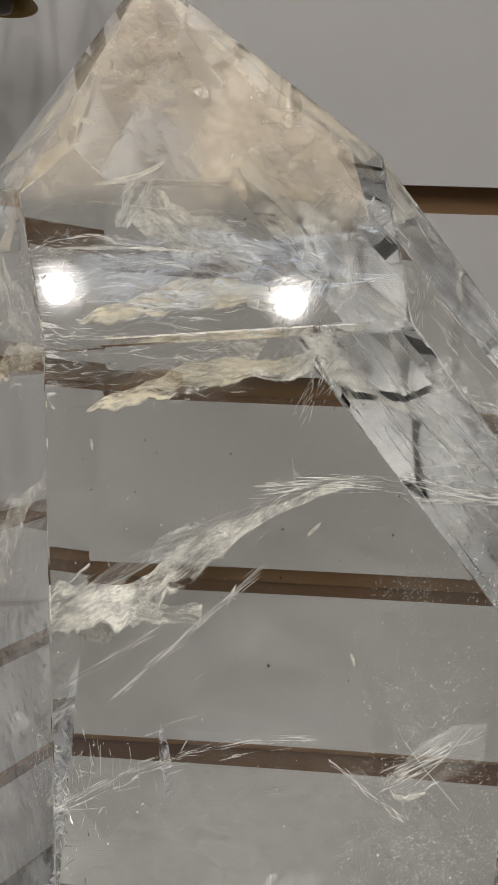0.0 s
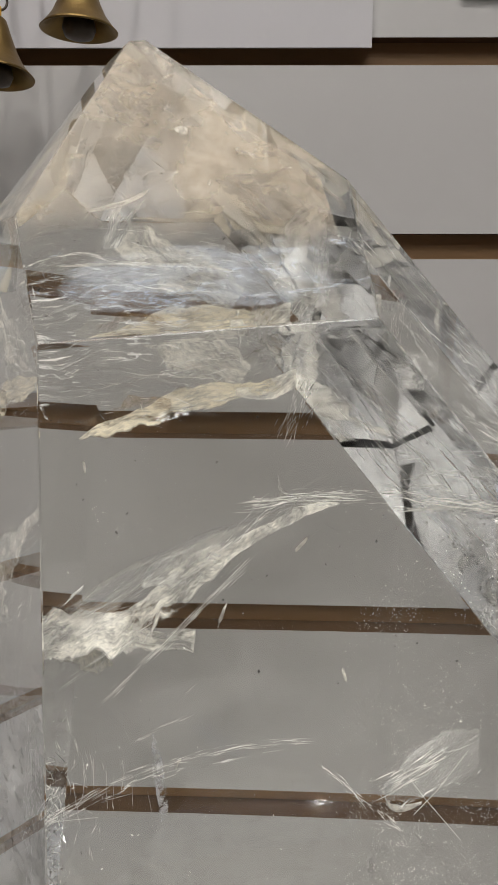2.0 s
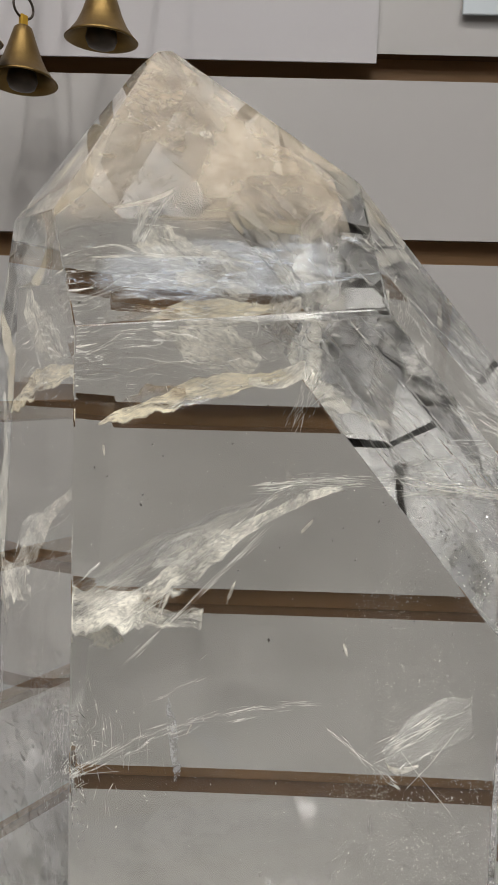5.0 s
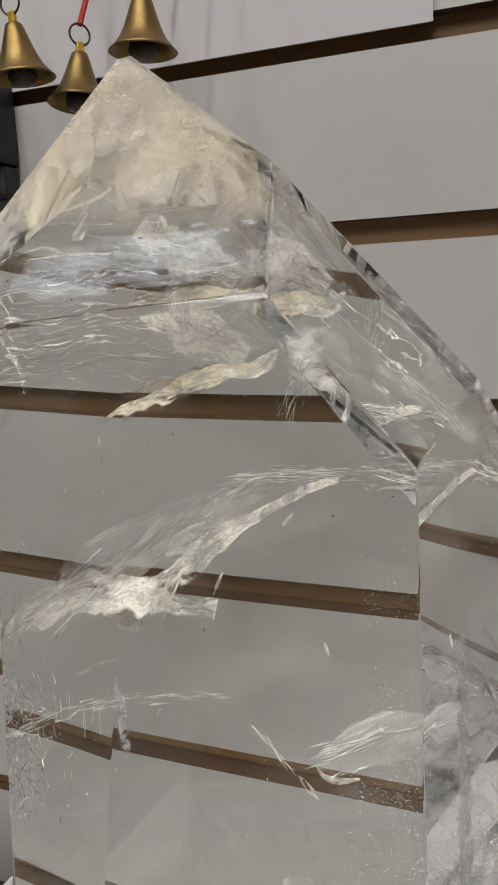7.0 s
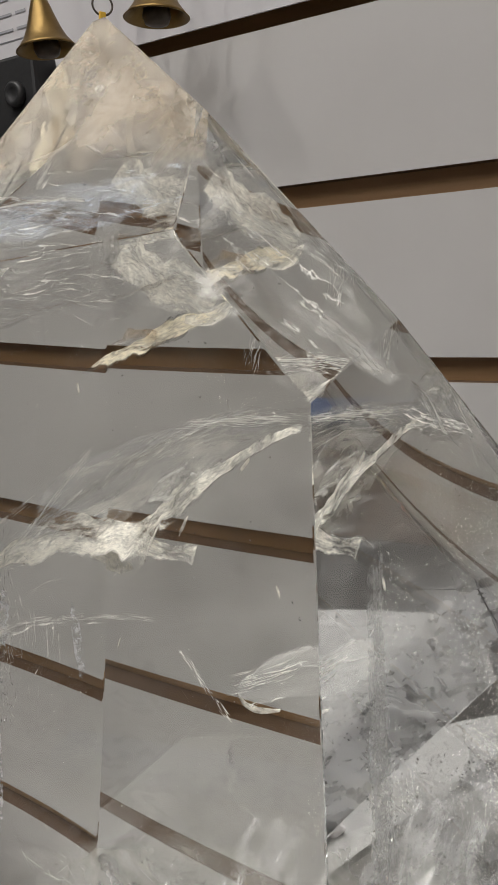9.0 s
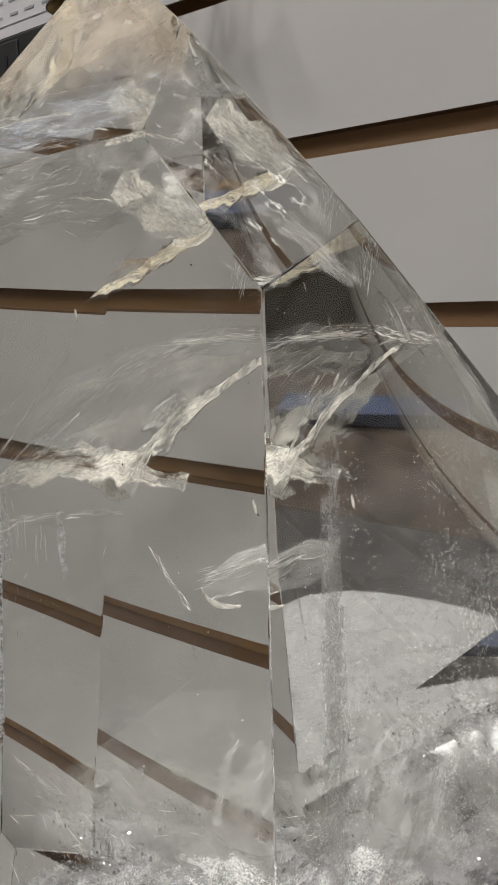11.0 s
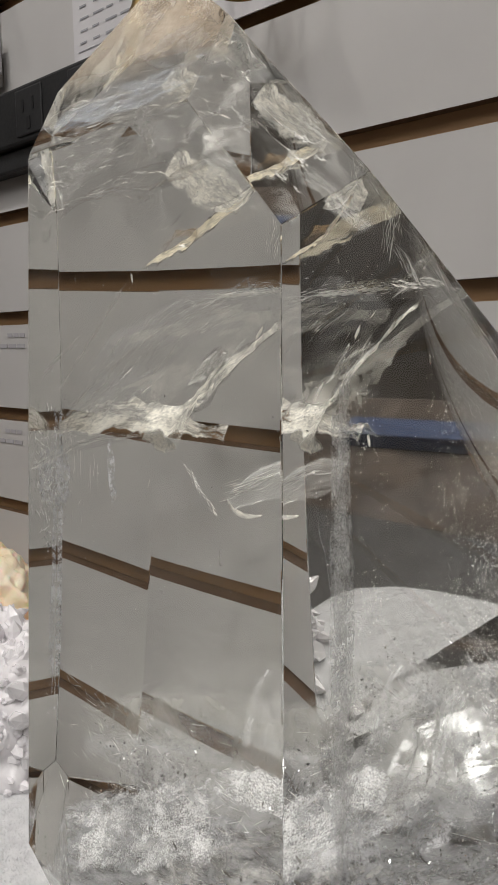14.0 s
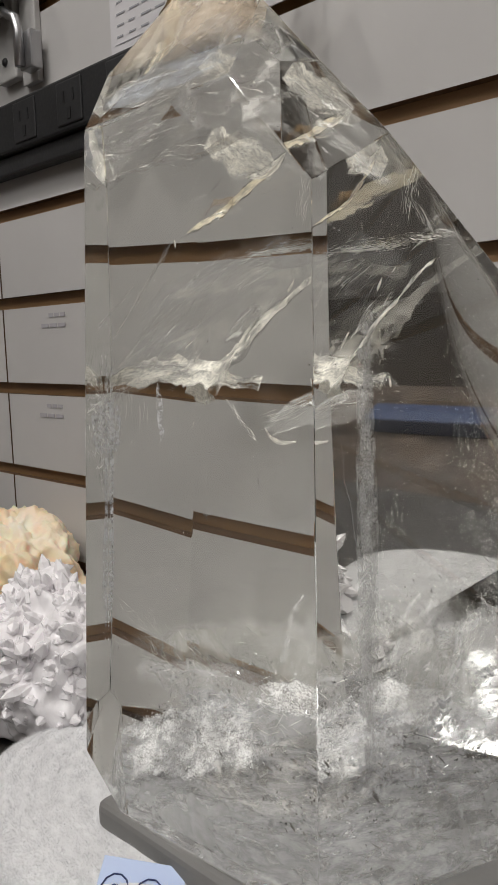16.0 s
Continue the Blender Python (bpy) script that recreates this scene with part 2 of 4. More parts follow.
part("diffuser", block(-0.6, 0.6, -0.3, 0.3, -0.034, -0.0305), lamp_material("panel_glow", 3.0), panel, "glowing opal diffuser")
fill = new("panel_light", bpy.data.lights.new("panel_light", "AREA"))
fill.data.shape, fill.data.size, fill.data.size_y, fill.data.energy, fill.data.color = "RECTANGLE", 1.2, 0.6, 7.5, (1.0, 0.98, 0.96)
fill.matrix_world = look((0, -1.2, 2.64), (0, -1.2, 0))

# ---- slatwall ----
wall = tagged(thing("wall_north", (0, WALL_Y, 0), "white laminate slatwall with brown horizontal grooves", "wall"), kind="structure")
part("backing", block(-2.2, 2.2, 0.0072, 0.05, 0, 2.7), GROOVE_BROWN, wall, "brown board behind the slats")
SEAMS = (-2.2, -0.3855, 0.83, 2.2)
n_slat = 0
for k in range(-17, 18):
    z0 = 1.400 - PITCH * k - (PITCH - GROOVE)
    for xa, xb in zip(SEAMS, SEAMS[1:]):
        if xb - xa > 1.5 and abs(z0 - 1.3) > 0.5:
            continue
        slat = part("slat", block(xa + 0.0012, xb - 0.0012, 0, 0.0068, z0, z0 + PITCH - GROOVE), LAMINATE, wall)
        slat.data.materials.append(SHADED_EDGE)
        # Every face but the front takes the brown with shade painted in.
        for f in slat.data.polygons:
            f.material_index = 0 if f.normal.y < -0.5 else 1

# ---- the quartz point ----
MID = Vector((0.03, 0.27, 1.2))
APEX, SH_A, SH_D = (0.0, 0.26, 1.375), (-0.0218, 0.2238, 1.3268), (-0.0446, 0.2665, 1.3277)
COR_C, COR_V, COR_W, COR_U = (-0.013, 0.204, 1.300), (0.061, 0.212, 1.305), (0.098, 0.2105, 1.257), (0.0528, 0.2302, 1.3399)
FRONT = (Vector((0.0426, 0.2019, 1.15)), Vector((0.108, -0.993, 0.0422)).normalized())
BROW = plane_through(APEX, COR_C, COR_V, MID)
along = FRONT[1].cross(BROW[1]).normalized()
ridge_n = (FRONT[1] + BROW[1]).normalized()
ridge = Matrix((FRONT[1], BROW[1], along)).inverted() @ Vector((FRONT[1].dot(FRONT[0]), BROW[1].dot(BROW[0]), along.dot(MID)))
CREASE = (ridge - ridge_n * 0.0003, ridge_n)
FACETS = [
    FRONT,
    (SH_D, (-0.884, -0.466, 0.041)),
    ((0.0972, 0.2112, 1.2), (0.9211, -0.3872, 0.0400)),
    ((0.1175, 0.347, 1.18), (0.862, 0.5, 0.06)),
    ((0.05, 0.3368, 1.2), (-0.06, 0.989, 0.136)),
    plane_through((-0.0690, 0.3036, 1.2109), (-0.0300, 0.3362, 1.1811), (-0.0430, 0.3494, 1.0801), MID),
    BROW,
    plane_through(APEX, SH_A, SH_D, MID),
    plane_through((0.0946, 0.2389, 1.2925), COR_V, COR_W, MID),
    plane_through((0.1083, 0.2454, 1.2758), (0.0022, 0.2605, 1.3778), (0.1346, 0.3018, 1.2164), MID),
    plane_through((0.0196, 0.32, 1.3065), (0.1073, 0.3405, 1.1955), (0.137, 0.304, 1.218), MID),
    ((0.0, 0.272, 1.375), (-0.05, 0.80, 0.55)),
    ((-0.008, 0.266, 1.375), (-0.72, 0.42, 0.55)),
    (APEX, (-0.12, 0.12, 0.98)),
    CREASE,
    ((0, 0, 1.0075), (0, 0, -1)),
    ((-0.0155, 0.1868, 1.0347), (-0.62, -0.42, -0.66)),
    ((0.06, 0.1965, 1.0125), (0.05, -0.8, -0.6)),
]
crystal = thing("quartz_point", (0.03, 0.27, 1.0075), "large clear polished quartz point with white fractures inside", "crystal")
crystal.location = (0, 0, 0)
body = part("body", cut_solid(FACETS, 0.0004), QUARTZ, crystal, "clear colourless polished body")
body.visible_shadow = False

# fractures and frost inside the quartz
CLOUD = veil_material("tan_cloud", (0.76, 0.66, 0.54), 0.95, 40, spread=0.75, milk=0.85, gap=False, flaky=0.3, sheen=0.05, mottle=0.92, dent=0.15)
RUST = veil_material("brown_stain", (0.42, 0.29, 0.16), 0.50, 55, spread=0.25, milk=0.55, gap=False, flaky=0.5, sheen=0.0)
MILKY = veil_material("milky_haze", (0.92, 0.90, 0.87), 0.62, 60, spread=0.35, milk=0.7, gap=False, flaky=0.3, mottle=0.93, dent=0.2)
# Bluish lamp reflection on the ridge, put into the colour of a scuffed veil.
BLUISH = veil_material("fine_scuffed_haze", (0.78, 0.86, 1.0), 0.72, 110, spread=0.3, stretch=(0.3, 1, 1), milk=0.4, gap=False, lines=0.5, mottle=0.9, dent=0.2)
HAZE = veil_material("pale_haze", (0.96, 0.95, 0.91), 0.5, 120, rough=0.08, spread=0.25, stretch=(0.4, 1.4, 1), milk=0.85, dent=0.4, gleam=0.35, lines=0.9, flaky=0.22, mottle=0.65)
WHITE = veil_material("white_fracture", (0.99, 0.96, 0.88), 0.82, 100, rough=0.12, spread=0.25, stretch=(0.6, 1.2, 1), milk=1.0, dent=0.8, through_light=0.15, flaky=0.25, sheen=0.1, mottle=0.75)
SPARKLE = veil_material("sparkling_frost", (0.97, 0.97, 1.0), 0.62, 420, spread=0.12, milk=1.0, gap=False, swirl=0.0, flaky=0.6, sheen=0.5)
WISP = veil_material("wispy_fracture", (0.99, 0.97, 0.93), 0.24, 110, rough=0.05, spread=0.04, stretch=(0.15, 1.3, 1), milk=1.0, dent=0.25, gleam=0.35, lines=1.0, line_width=0.010)
STAIN = veil_material("yellow_stain", (0.96, 0.88, 0.70), 0.85, 70, rough=0.1, spread=0.2, stretch=(0.5, 1.2, 1), milk=0.95, dent=0.5, flaky=0.25, mottle=0.7)
LEAF = veil_material("feathered_fracture", (0.98, 0.97, 0.93), 0.42, 110, rough=0.06, spread=0.12, stretch=(0.22, 1.5, 1), milk=1.0, dent=0.35, gleam=0.4, lines=1.0, mottle=0.7)
# Whitish streaks that paint a reflection inside the quartz.
STREAKED = veil_material("upright_streaks", (0.96, 0.96, 0.97), 0.6, 60, spread=0.3, stretch=(0.5, 1.2, 1), milk=0.5, gap=False, flaky=0.4, mottle=0.93, dent=0.2)
SHELL = veil_material("shell_fracture", (0.97, 0.96, 0.93), 0.78, 90, rough=0.06, spread=0.5, stretch=(0.25, 1.3, 1), milk=0.55, dent=0.5, gleam=0.5, lines=1.0, mottle=0.7)
SHELL_THIN = veil_material("thin_shell_fracture", (0.97, 0.96, 0.93), 0.5, 90, rough=0.06, spread=0.45, stretch=(0.35, 1.2, 1), milk=0.6, dent=0.4, gleam=0.3, lines=0.9, mottle=0.75)
GLEAM = veil_material("bright_frost", (0.99, 0.99, 1.0), 0.85, 160, spread=0.3, milk=1.0, gap=False, flaky=0.7, sheen=0.5, mottle=0.6, dent=1.0)
DULL = veil_material("olive_haze", (0.80, 0.79, 0.74), 0.9, 30, spread=0.7, milk=0.8, gap=False, flaky=0.05, sheen=0.0, mottle=0.95, dent=0.05)
GROUND = veil_material("ground_foot", (0.50, 0.50, 0.51), 0.85, 75, spread=0.3, milk=0.95, gap=False, sheen=0.1, mottle=0.9, dent=0.1, flaky=0.15)
FROST = veil_material("frost", (0.95, 0.945, 0.94), 0.80, 200, spread=0.5, stretch=(0.8, 1, 1), milk=0.9, gap=False, swirl=0.1, flaky=0.5)
BASE_HAZE = veil_material("base_haze", (0.66, 0.66, 0.67), 1.0, 45, spread=0.6, milk=0.72, gap=False, flaky=0.1, sheen=0.1, mottle=0.93, dent=0.1)
FLAKE = surface("flake_white", (0.85, 0.84, 0.8), (0.95, 0.94, 0.9), rough=0.2, scale=300)
GLINT = surface("mirror_bright_flake", (0.9, 0.9, 0.92), (0.98, 0.98, 1.0), rough=0.08, metal=1.0, bump=0.0)
DARK_FLAKE = surface("dark_flake", (0.05, 0.045, 0.04), (0.12, 0.11, 0.10), rough=0.5, scale=300)


def clip_inside(bm, inset):
    for at, normal in FACETS:
        n = Vector(normal).normalized()
        bmesh.ops.bisect_plane(bm, geom=bm.verts[:] + bm.edges[:] + bm.faces[:], plane_co=Vector(at) - n * inset, plane_no=n, clear_outer=True, dist=1e-7)
    return bm


def sheet(name, a, b, across, mat, label, arch=(0, 0, 0), wave=0.002, ragged=0.25, seed=0, inset=0.0006, thick=0.0, crumple=0.2, cells=(24, 96), cut=()):
    """A thin uneven fracture from a to b, as wide as the vector across, arched in the middle, thinning out to a torn rim."""
    a, b, across, arch = Vector(a), Vector(b), Vector(across), Vector(arch)
    normal = (b - a).cross(across).normalized()
    bm = bmesh.new()
    rim = bm.verts.layers.float.new("fade")
    grain = bm.verts.layers.float_vector.new("grain")
    rings, turns = cells

    def skin(side):
        rows = []
        for i in range(rings + 1):
            q = i / rings
            row = []
            for j in range(turns):
                t = 2 * math.pi * j / turns
                c, sn = math.cos(t), math.sin(t)
                edge = 0.5 / (abs(c) ** 2.3 + abs(sn) ** 2.3) ** (1 / 2.3)
                k = Vector((c * 1.3, sn * 1.3, seed * 5.7))
                edge *= 1 + ragged * (1.0 * noise.noise(k * 1.3) + 0.30 * noise.noise(k * 3) + 0.12 * noise.noise(k * 9) + 0.06 * noise.noise(k * 30)) * q
                p = a.lerp(b, 0.5 + edge * q * c) + across * (edge * q * sn) + arch * math.cos(math.pi * edge * q * c)
                w = p * 45 + Vector((seed * 7.3, seed * 3.1, seed))
                lift = wave * (2.0 * noise.noise(w) + 0.4 * noise.noise(w * 3.1) + crumple * 0.3 * noise.noise(w * 8))
                body_at = min(1.0, 3.0 * (1 - q))
                v = bm.verts.new(p + normal * (lift + side * thick * (0.15 + 0.85 * body_at)))
                v[rim] = body_at
                v[grain] = Vector((edge * q * c * (b - a).length, edge * q * sn * across.length, seed * 0.37))
                row.append(v)
            rows.append(row)
        for i in range(rings):
            for j in range(turns):
                f = (rows[i][j], rows[i][(j + 1) % turns], rows[i + 1][(j + 1) % turns], rows[i + 1][j])
                bm.faces.new(f if side >= 0 else f[::-1])
        return rows[-1]

    top = skin(0.5)
    if thick:
        low = skin(-0.5)
        for j in range(turns):
            bm.faces.new((top[j], top[(j + 1) % turns], low[(j + 1) % turns], low[j])[::-1])
    bmesh.ops.remove_doubles(bm, verts=bm.verts, dist=1e-7)
    bmesh.ops.recalc_face_normals(bm, faces=bm.faces)
    clip_inside(bm, inset)
    for at, away in cut:
        bmesh.ops.bisect_plane(bm, geom=bm.verts[:] + bm.edges[:] + bm.faces[:], plane_co=at, plane_no=away, clear_outer=True, dist=1e-7)
    return part(name, bm, mat, crystal, label, smooth=True)


def along_line(points, u):
    """A place on a smooth line through the points, u from 0 to 1."""
    pts = [Vector(p) for p in points]
    x = min(max(u, 0.0), 0.99999) * (len(pts) - 1)
    i = int(x)
    f = x - i
    p0, p1, p2, p3 = pts[max(i - 1, 0)], pts[i], pts[i + 1], pts[min(i + 2, len(pts) - 1)]
    return 0.5 * (2 * p1 + (p2 - p0) * f + (2 * p0 - 5 * p1 + 4 * p2 - p3) * f ** 2 + (3 * p1 - p0 - 3 * p2 + p3) * f ** 3)


def ribbon(name, points, widths, across, mat, label, seed=0, wave=0.0015, torn=0.35, cells=(110, 18), inset=0.0006, cut=()):
    """A fracture that winds along a line, swelling and thinning, with a torn rim and a rippled skin."""
    across = Vector(across).normalized()
    bm = bmesh.new()
    rim = bm.verts.layers.float.new("fade")
    grain = bm.verts.layers.float_vector.new("grain")
    long, wide = cells
    length = sum((Vector(q) - Vector(p)).length for p, q in zip(points, points[1:]))
    rows = []
    for i in range(long + 1):
        u = i / long
        c = along_line(points, u)
        normal = (along_line(points, u + 0.01) - along_line(points, u - 0.01)).cross(across).normalized()
        w = along_line([(v, 0, 0) for v in widths], u).x
        row = []
        for j in range(wide + 1):
            side = 2 * j / wide - 1
            k = Vector((u * length * 90, math.copysign(3.0, side), seed * 4.1))
            edge = 1 + torn * (1.2 * noise.noise(k) + 0.6 * noise.noise(k * 3.3) + 0.3 * noise.noise(k * 9))
            p = c + across * (0.5 * w * side * max(0.15, edge))
            q = p * 60 + Vector((seed * 3.3, 0, seed))
            p += normal * wave * (1.6 * noise.noise(q) + 0.7 * noise.noise(q * 3) + 0.25 * noise.noise(q * 9))
            v = bm.verts.new(p)
            v[rim] = min(1.0, 3.0 * (1 - abs(side)), 12 * u + 0.2, 12 * (1 - u) + 0.2)
            v[grain] = Vector((u * length, 0.5 * w * side, seed * 0.37))
            row.append(v)
        rows.append(row)
    for a, b in zip(rows, rows[1:]):
        for j in range(wide):
            bm.faces.new((a[j], a[j + 1], b[j + 1], b[j]))
    clip_inside(bm, inset)
    for at, away in cut:
        bmesh.ops.bisect_plane(bm, geom=bm.verts[:] + bm.edges[:] + bm.faces[:], plane_co=at, plane_no=away, clear_outer=True, dist=1e-7)
    return part(name, bm, mat, crystal, label, smooth=True)


def slivers(name, points, count, spread, length, thick, mat, label, seed, turn=0.15):
    """Fine bright needles strung along a line, where light catches the lips of a crack."""
    rnd = random.Random(seed)
    verts, faces = [], []
    for _ in range(count):
        u = rnd.random()
        c = along_line(points, u) + Vector([rnd.gauss(0, sp) for sp in spread])
        if any((c - Vector(at)).dot(Vector(n).normalized()) > -0.001 for at, n in FACETS):
            continue
        d = (along_line(points, u + 0.02) - along_line(points, u - 0.02)).normalized()
        d = (d + turn * Vector((rnd.gauss(0, 1), rnd.gauss(0, 1), rnd.gauss(0, 1)))).normalized()
        half = 0.5 * length * rnd.uniform(0.25, 1.0) ** 1.6
        r = thick * rnd.uniform(0.4, 1.0)
        w = d.orthogonal().normalized()
        z = d.cross(w)
        k = len(verts)
        verts += [c - d * half, c + w * r, c - 0.5 * w * r + 0.87 * z * r, c - 0.5 * w * r - 0.87 * z * r, c + d * half]
        for i in range(3):
            j = (i + 1) % 3
            faces += [(k, k + 1 + j, k + 1 + i), (k + 4, k + 1 + i, k + 1 + j)]
    me = bpy.data.meshes.new(name)
    me.from_pydata([tuple(v) for v in verts], [], faces)
    me.materials.append(mat)
    ob = new(name, me)
    ob.parent = crystal
    return tagged(ob, label, kind="stuff")


def flakes(name, lo, hi, count, size, mat, label, seed, lean=None):
    """A swarm of tiny flat crystals inside a stretch of the quartz."""
    rnd = random.Random(seed)
    bm = bmesh.new()
    for _ in range(count):
        c = Vector([rnd.uniform(p, q) for p, q in zip(lo, hi)])
        if noise.noise(c * 60 + Vector((seed, 0, 0))) + 0.9 * noise.noise(c * 190) < 0.18:
            continue
        if any((c - Vector(at)).dot(Vector(n).normalized()) > -0.0015 for at, n in FACETS):
            continue
        if rnd.random() > min(1.0, min(min(c[k] - lo[k], hi[k] - c[k]) / (0.3 * (hi[k] - lo[k])) for k in (0, 2))):
            continue
        s = size * rnd.uniform(0.3, 1.0) ** 2
        u = Vector((rnd.gauss(0, 1), rnd.gauss(0, 1), rnd.gauss(0, 1))).normalized()
        if lean:
            u = (u + 2.5 * Vector(lean)).normalized()
        w = u.orthogonal().normalized()
        w.rotate(Matrix.Rotation(rnd.uniform(0, 6.28), 3, u))
        bm.faces.new([bm.verts.new(c + u * s * x + w * s * y) for x, y in (((-1, -0.05), (0.1, -0.28), (1, 0.05), (-0.3, 0.22)) if lean else ((-1, -0.2), (0.1, -0.6), (1, 0.15), (-0.3, 0.55)))])
    ob = part(name, bm, mat, crystal, label)
    return tagged(ob, kind="stuff")


tf = Vector((0.0, 0.814, -0.58))
TIP_SIDE = (Vector((0.0575, 0.2212, 1.3225)), Vector((0.94, 0.26, 0.09)).normalized())
for depth, mat, seed in ((0.0025, CLOUD, 1), (0.012, CLOUD, 2)):
    top, low = Vector(APEX) + tf * depth + Vector((0.004, 0, 0)), Vector((0.018, 0.2155, 1.3125)) + tf * depth
    sheet("cloud", top + (top - low) * 0.5, low.lerp(top, 0.05), (0.22, 0, 0), mat, "tan milky cloud under the tip", seed=seed, ragged=0.1, cut=(TIP_SIDE,))
sheet("fracture", (-0.022, 0.232, 1.3150), (0.034, 0.238, 1.3120), (0, 0.05, 0.010), WISP, "pale glassy fracture under the tip", seed=4, wave=0.0025, arch=(0, 0, 0.003))
# Veil that paints the lamps' bluish sheen just behind the ridge.
sheet("scuffed_haze", (-0.02, 0.2135, 1.3095), (0.062, 0.2215, 1.3135), (0, 0.0145, 0.0205), BLUISH, "bluish scuffed veil coloured like the lamps' reflection along the ridge", seed=26, wave=0.0002, inset=0.0003)
sheet("cloud", (-0.012, 0.262, 1.376), (0.072, 0.292, 1.268), (-0.08, 0.10, 0.0), CLOUD, "tan cloud behind the tip", seed=29, wave=0.002, inset=0.002, cut=(TIP_SIDE,))
sheet("stain", (0.030, 0.236, 1.345), (0.040, 0.240, 1.318), (0.05, 0.0, 0.0), RUST, "brown iron stain under the tip", seed=61, wave=0.002, ragged=0.4, cut=(TIP_SIDE,))
sheet("fracture", (0.026, 0.2125, 1.306), (0.064, 0.255, 1.316), (0.010, 0, 0.050), MILKY, "cloudy white fracture", seed=5, wave=0.004, ragged=0.5)
sheet("fracture", (0.056, 0.238, 1.320), (0.094, 0.256, 1.286), (0.012, 0.030, 0.012), WISP, "cream fracture under the sloping facet", seed=28, wave=0.004, ragged=0.6)
sheet("fracture", (0.060, 0.2155, 1.302), (0.118, 0.226, 1.252), (0.030, 0.024, 0.012), MILKY, "cloudy haze under the shoulder facet", seed=36, wave=0.0015, inset=0.0012)
sheet("fracture", (-0.05, 0.26, 1.30), (-0.02, 0.235, 1.275), (0.012, 0.012, 0.016), WISP, "glassy fracture by the shoulder", seed=32, wave=0.003, ragged=0.5)
sheet("flake", (0.0135, 0.2425, 1.3520), (0.0165, 0.2415, 1.3465), (0.0045, 0.001, 0), WHITE, "small white flake", seed=7)
sheet("flake", (0.0125, 0.2478, 1.3605), (0.0150, 0.2470, 1.3570), (0.005, 0.002, 0.001), HAZE, "small white flake near the tip", seed=33)
sheet("fracture", (0.048, 0.280, 1.305), (0.118, 0.289, 1.229), (-0.020, 0.093, -0.048), WISP, "streaked veil behind the sloping facet", seed=34, wave=0.0008, ragged=0.3, inset=0.0015)
sheet("fracture", (0.094, 0.262, 1.262), (0.118, 0.258, 1.244), (-0.006, 0.022, -0.006), LEAF, "bright streaked patch near the side corner", seed=42, wave=0.0015, ragged=0.5, inset=0.0012)
sheet("frost_patch", (-0.056, 0.278, 1.192), (-0.060, 0.286, 1.150), (0.018, 0.006, 0), SPARKLE, "glittering patch beside the edge", seed=52, wave=0.002, ragged=0.6)
sheet("fracture", (-0.04, 0.300, 1.196), (0.050, 0.284, 1.250), (0.02, 0.07, -0.01), WISP, "rising clear fracture with bright streaks", seed=11, wave=0.0015, arch=(0, 0, 0.006))
sheet("fracture", (-0.060, 0.272, 1.215), (-0.052, 0.262, 1.165), (0.014, -0.02, 0.0), HAZE, "scaly white patch beside the edge", seed=16, wave=0.004, ragged=0.45)
sheet("fracture", (-0.018, 0.2035, 1.183), (0.046, 0.2125, 1.2015), (0.0, 0.007, 0.004), WISP, "fine arched crack with white streaks", seed=39, wave=0.0006, arch=(0, 0, 0.003))
sheet("fracture", (0.0065, 0.234, 1.200), (0.0085, 0.234, 1.166), (0.0035, 0.003, 0), SPARKLE, "upright frosted sliver", seed=40, wave=0.0008)
SIDE = Vector((0.9211, -0.3872, 0.0400)).normalized()


def on_side_facet(along_facet, z, depth):
    """A place behind the side facet, measured from its front edge."""
    dz = z - 1.2
    return Vector((0.0972 - 0.0193 * dz + 0.3872 * along_facet, 0.2112 + 0.0386 * dz + 0.9211 * along_facet, z)) - SIDE * depth


for k in range(3):
    sheet("frost_line", on_side_facet(0.0185 + 0.0016 * k, 1.246, 0.0016 + 0.0012 * k), on_side_facet(0.0195 + 0.0016 * k, 1.03, 0.0016 + 0.0012 * k), (0.0032, 0.0076, 0), FROST, "upright frosted white band", seed=17 + 30 * k, wave=0.0003, inset=0.0003, ragged=0.35)
sheet("frost_patch", (-0.060, 0.29, 1.045), (0.10, 0.335, 1.042), (0.0, 0.05, 0.022), BASE_HAZE, "hazy level veil near the foot", seed=20, wave=0.006, ragged=0.4)
sheet("frost_patch", (0.0, 0.24, 1.035), (0.12, 0.25, 1.045), (0.0, 0.06, 0.024), MILKY, "hazy level fracture near the foot", seed=45, wave=0.004, ragged=0.4)
sheet("frost_patch", (0.090, 0.215, 1.062), (0.135, 0.275, 1.066), (0.0, 0.004, 0.040), SPARKLE, "bright glittering patch near the foot", seed=46, wave=0.004, ragged=0.6)
# Pale sheet in place of the foot's reflection in the back facets.
sheet("frost_patch", (0.050, 0.340, 1.105), (0.052, 0.298, 1.052), (0.075, 0.004, 0.0), STREAKED, "pale upright streaks near the foot, painted for a reflection in the back facets", seed=24, wave=0.003, ragged=0.6)
# Added veil in the refracted wall's olive tone, covering the lowest groove.
sheet("cloud", (-0.085, 0.316, 1.046), (0.125, 0.346, 1.064), (0.0, 0.006, 0.056), DULL, "added soft olive veil over the low groove near the back of the foot", seed=111, wave=0.001, ragged=0.2)
sheet("frost_patch", (-0.034, 0.232, 1.020), (0.030, 0.316, 1.034), (-0.016, 0.022, 0.040), GLEAM, "glittering white frost in the foot", seed=112, wave=0.003, ragged=0.6)
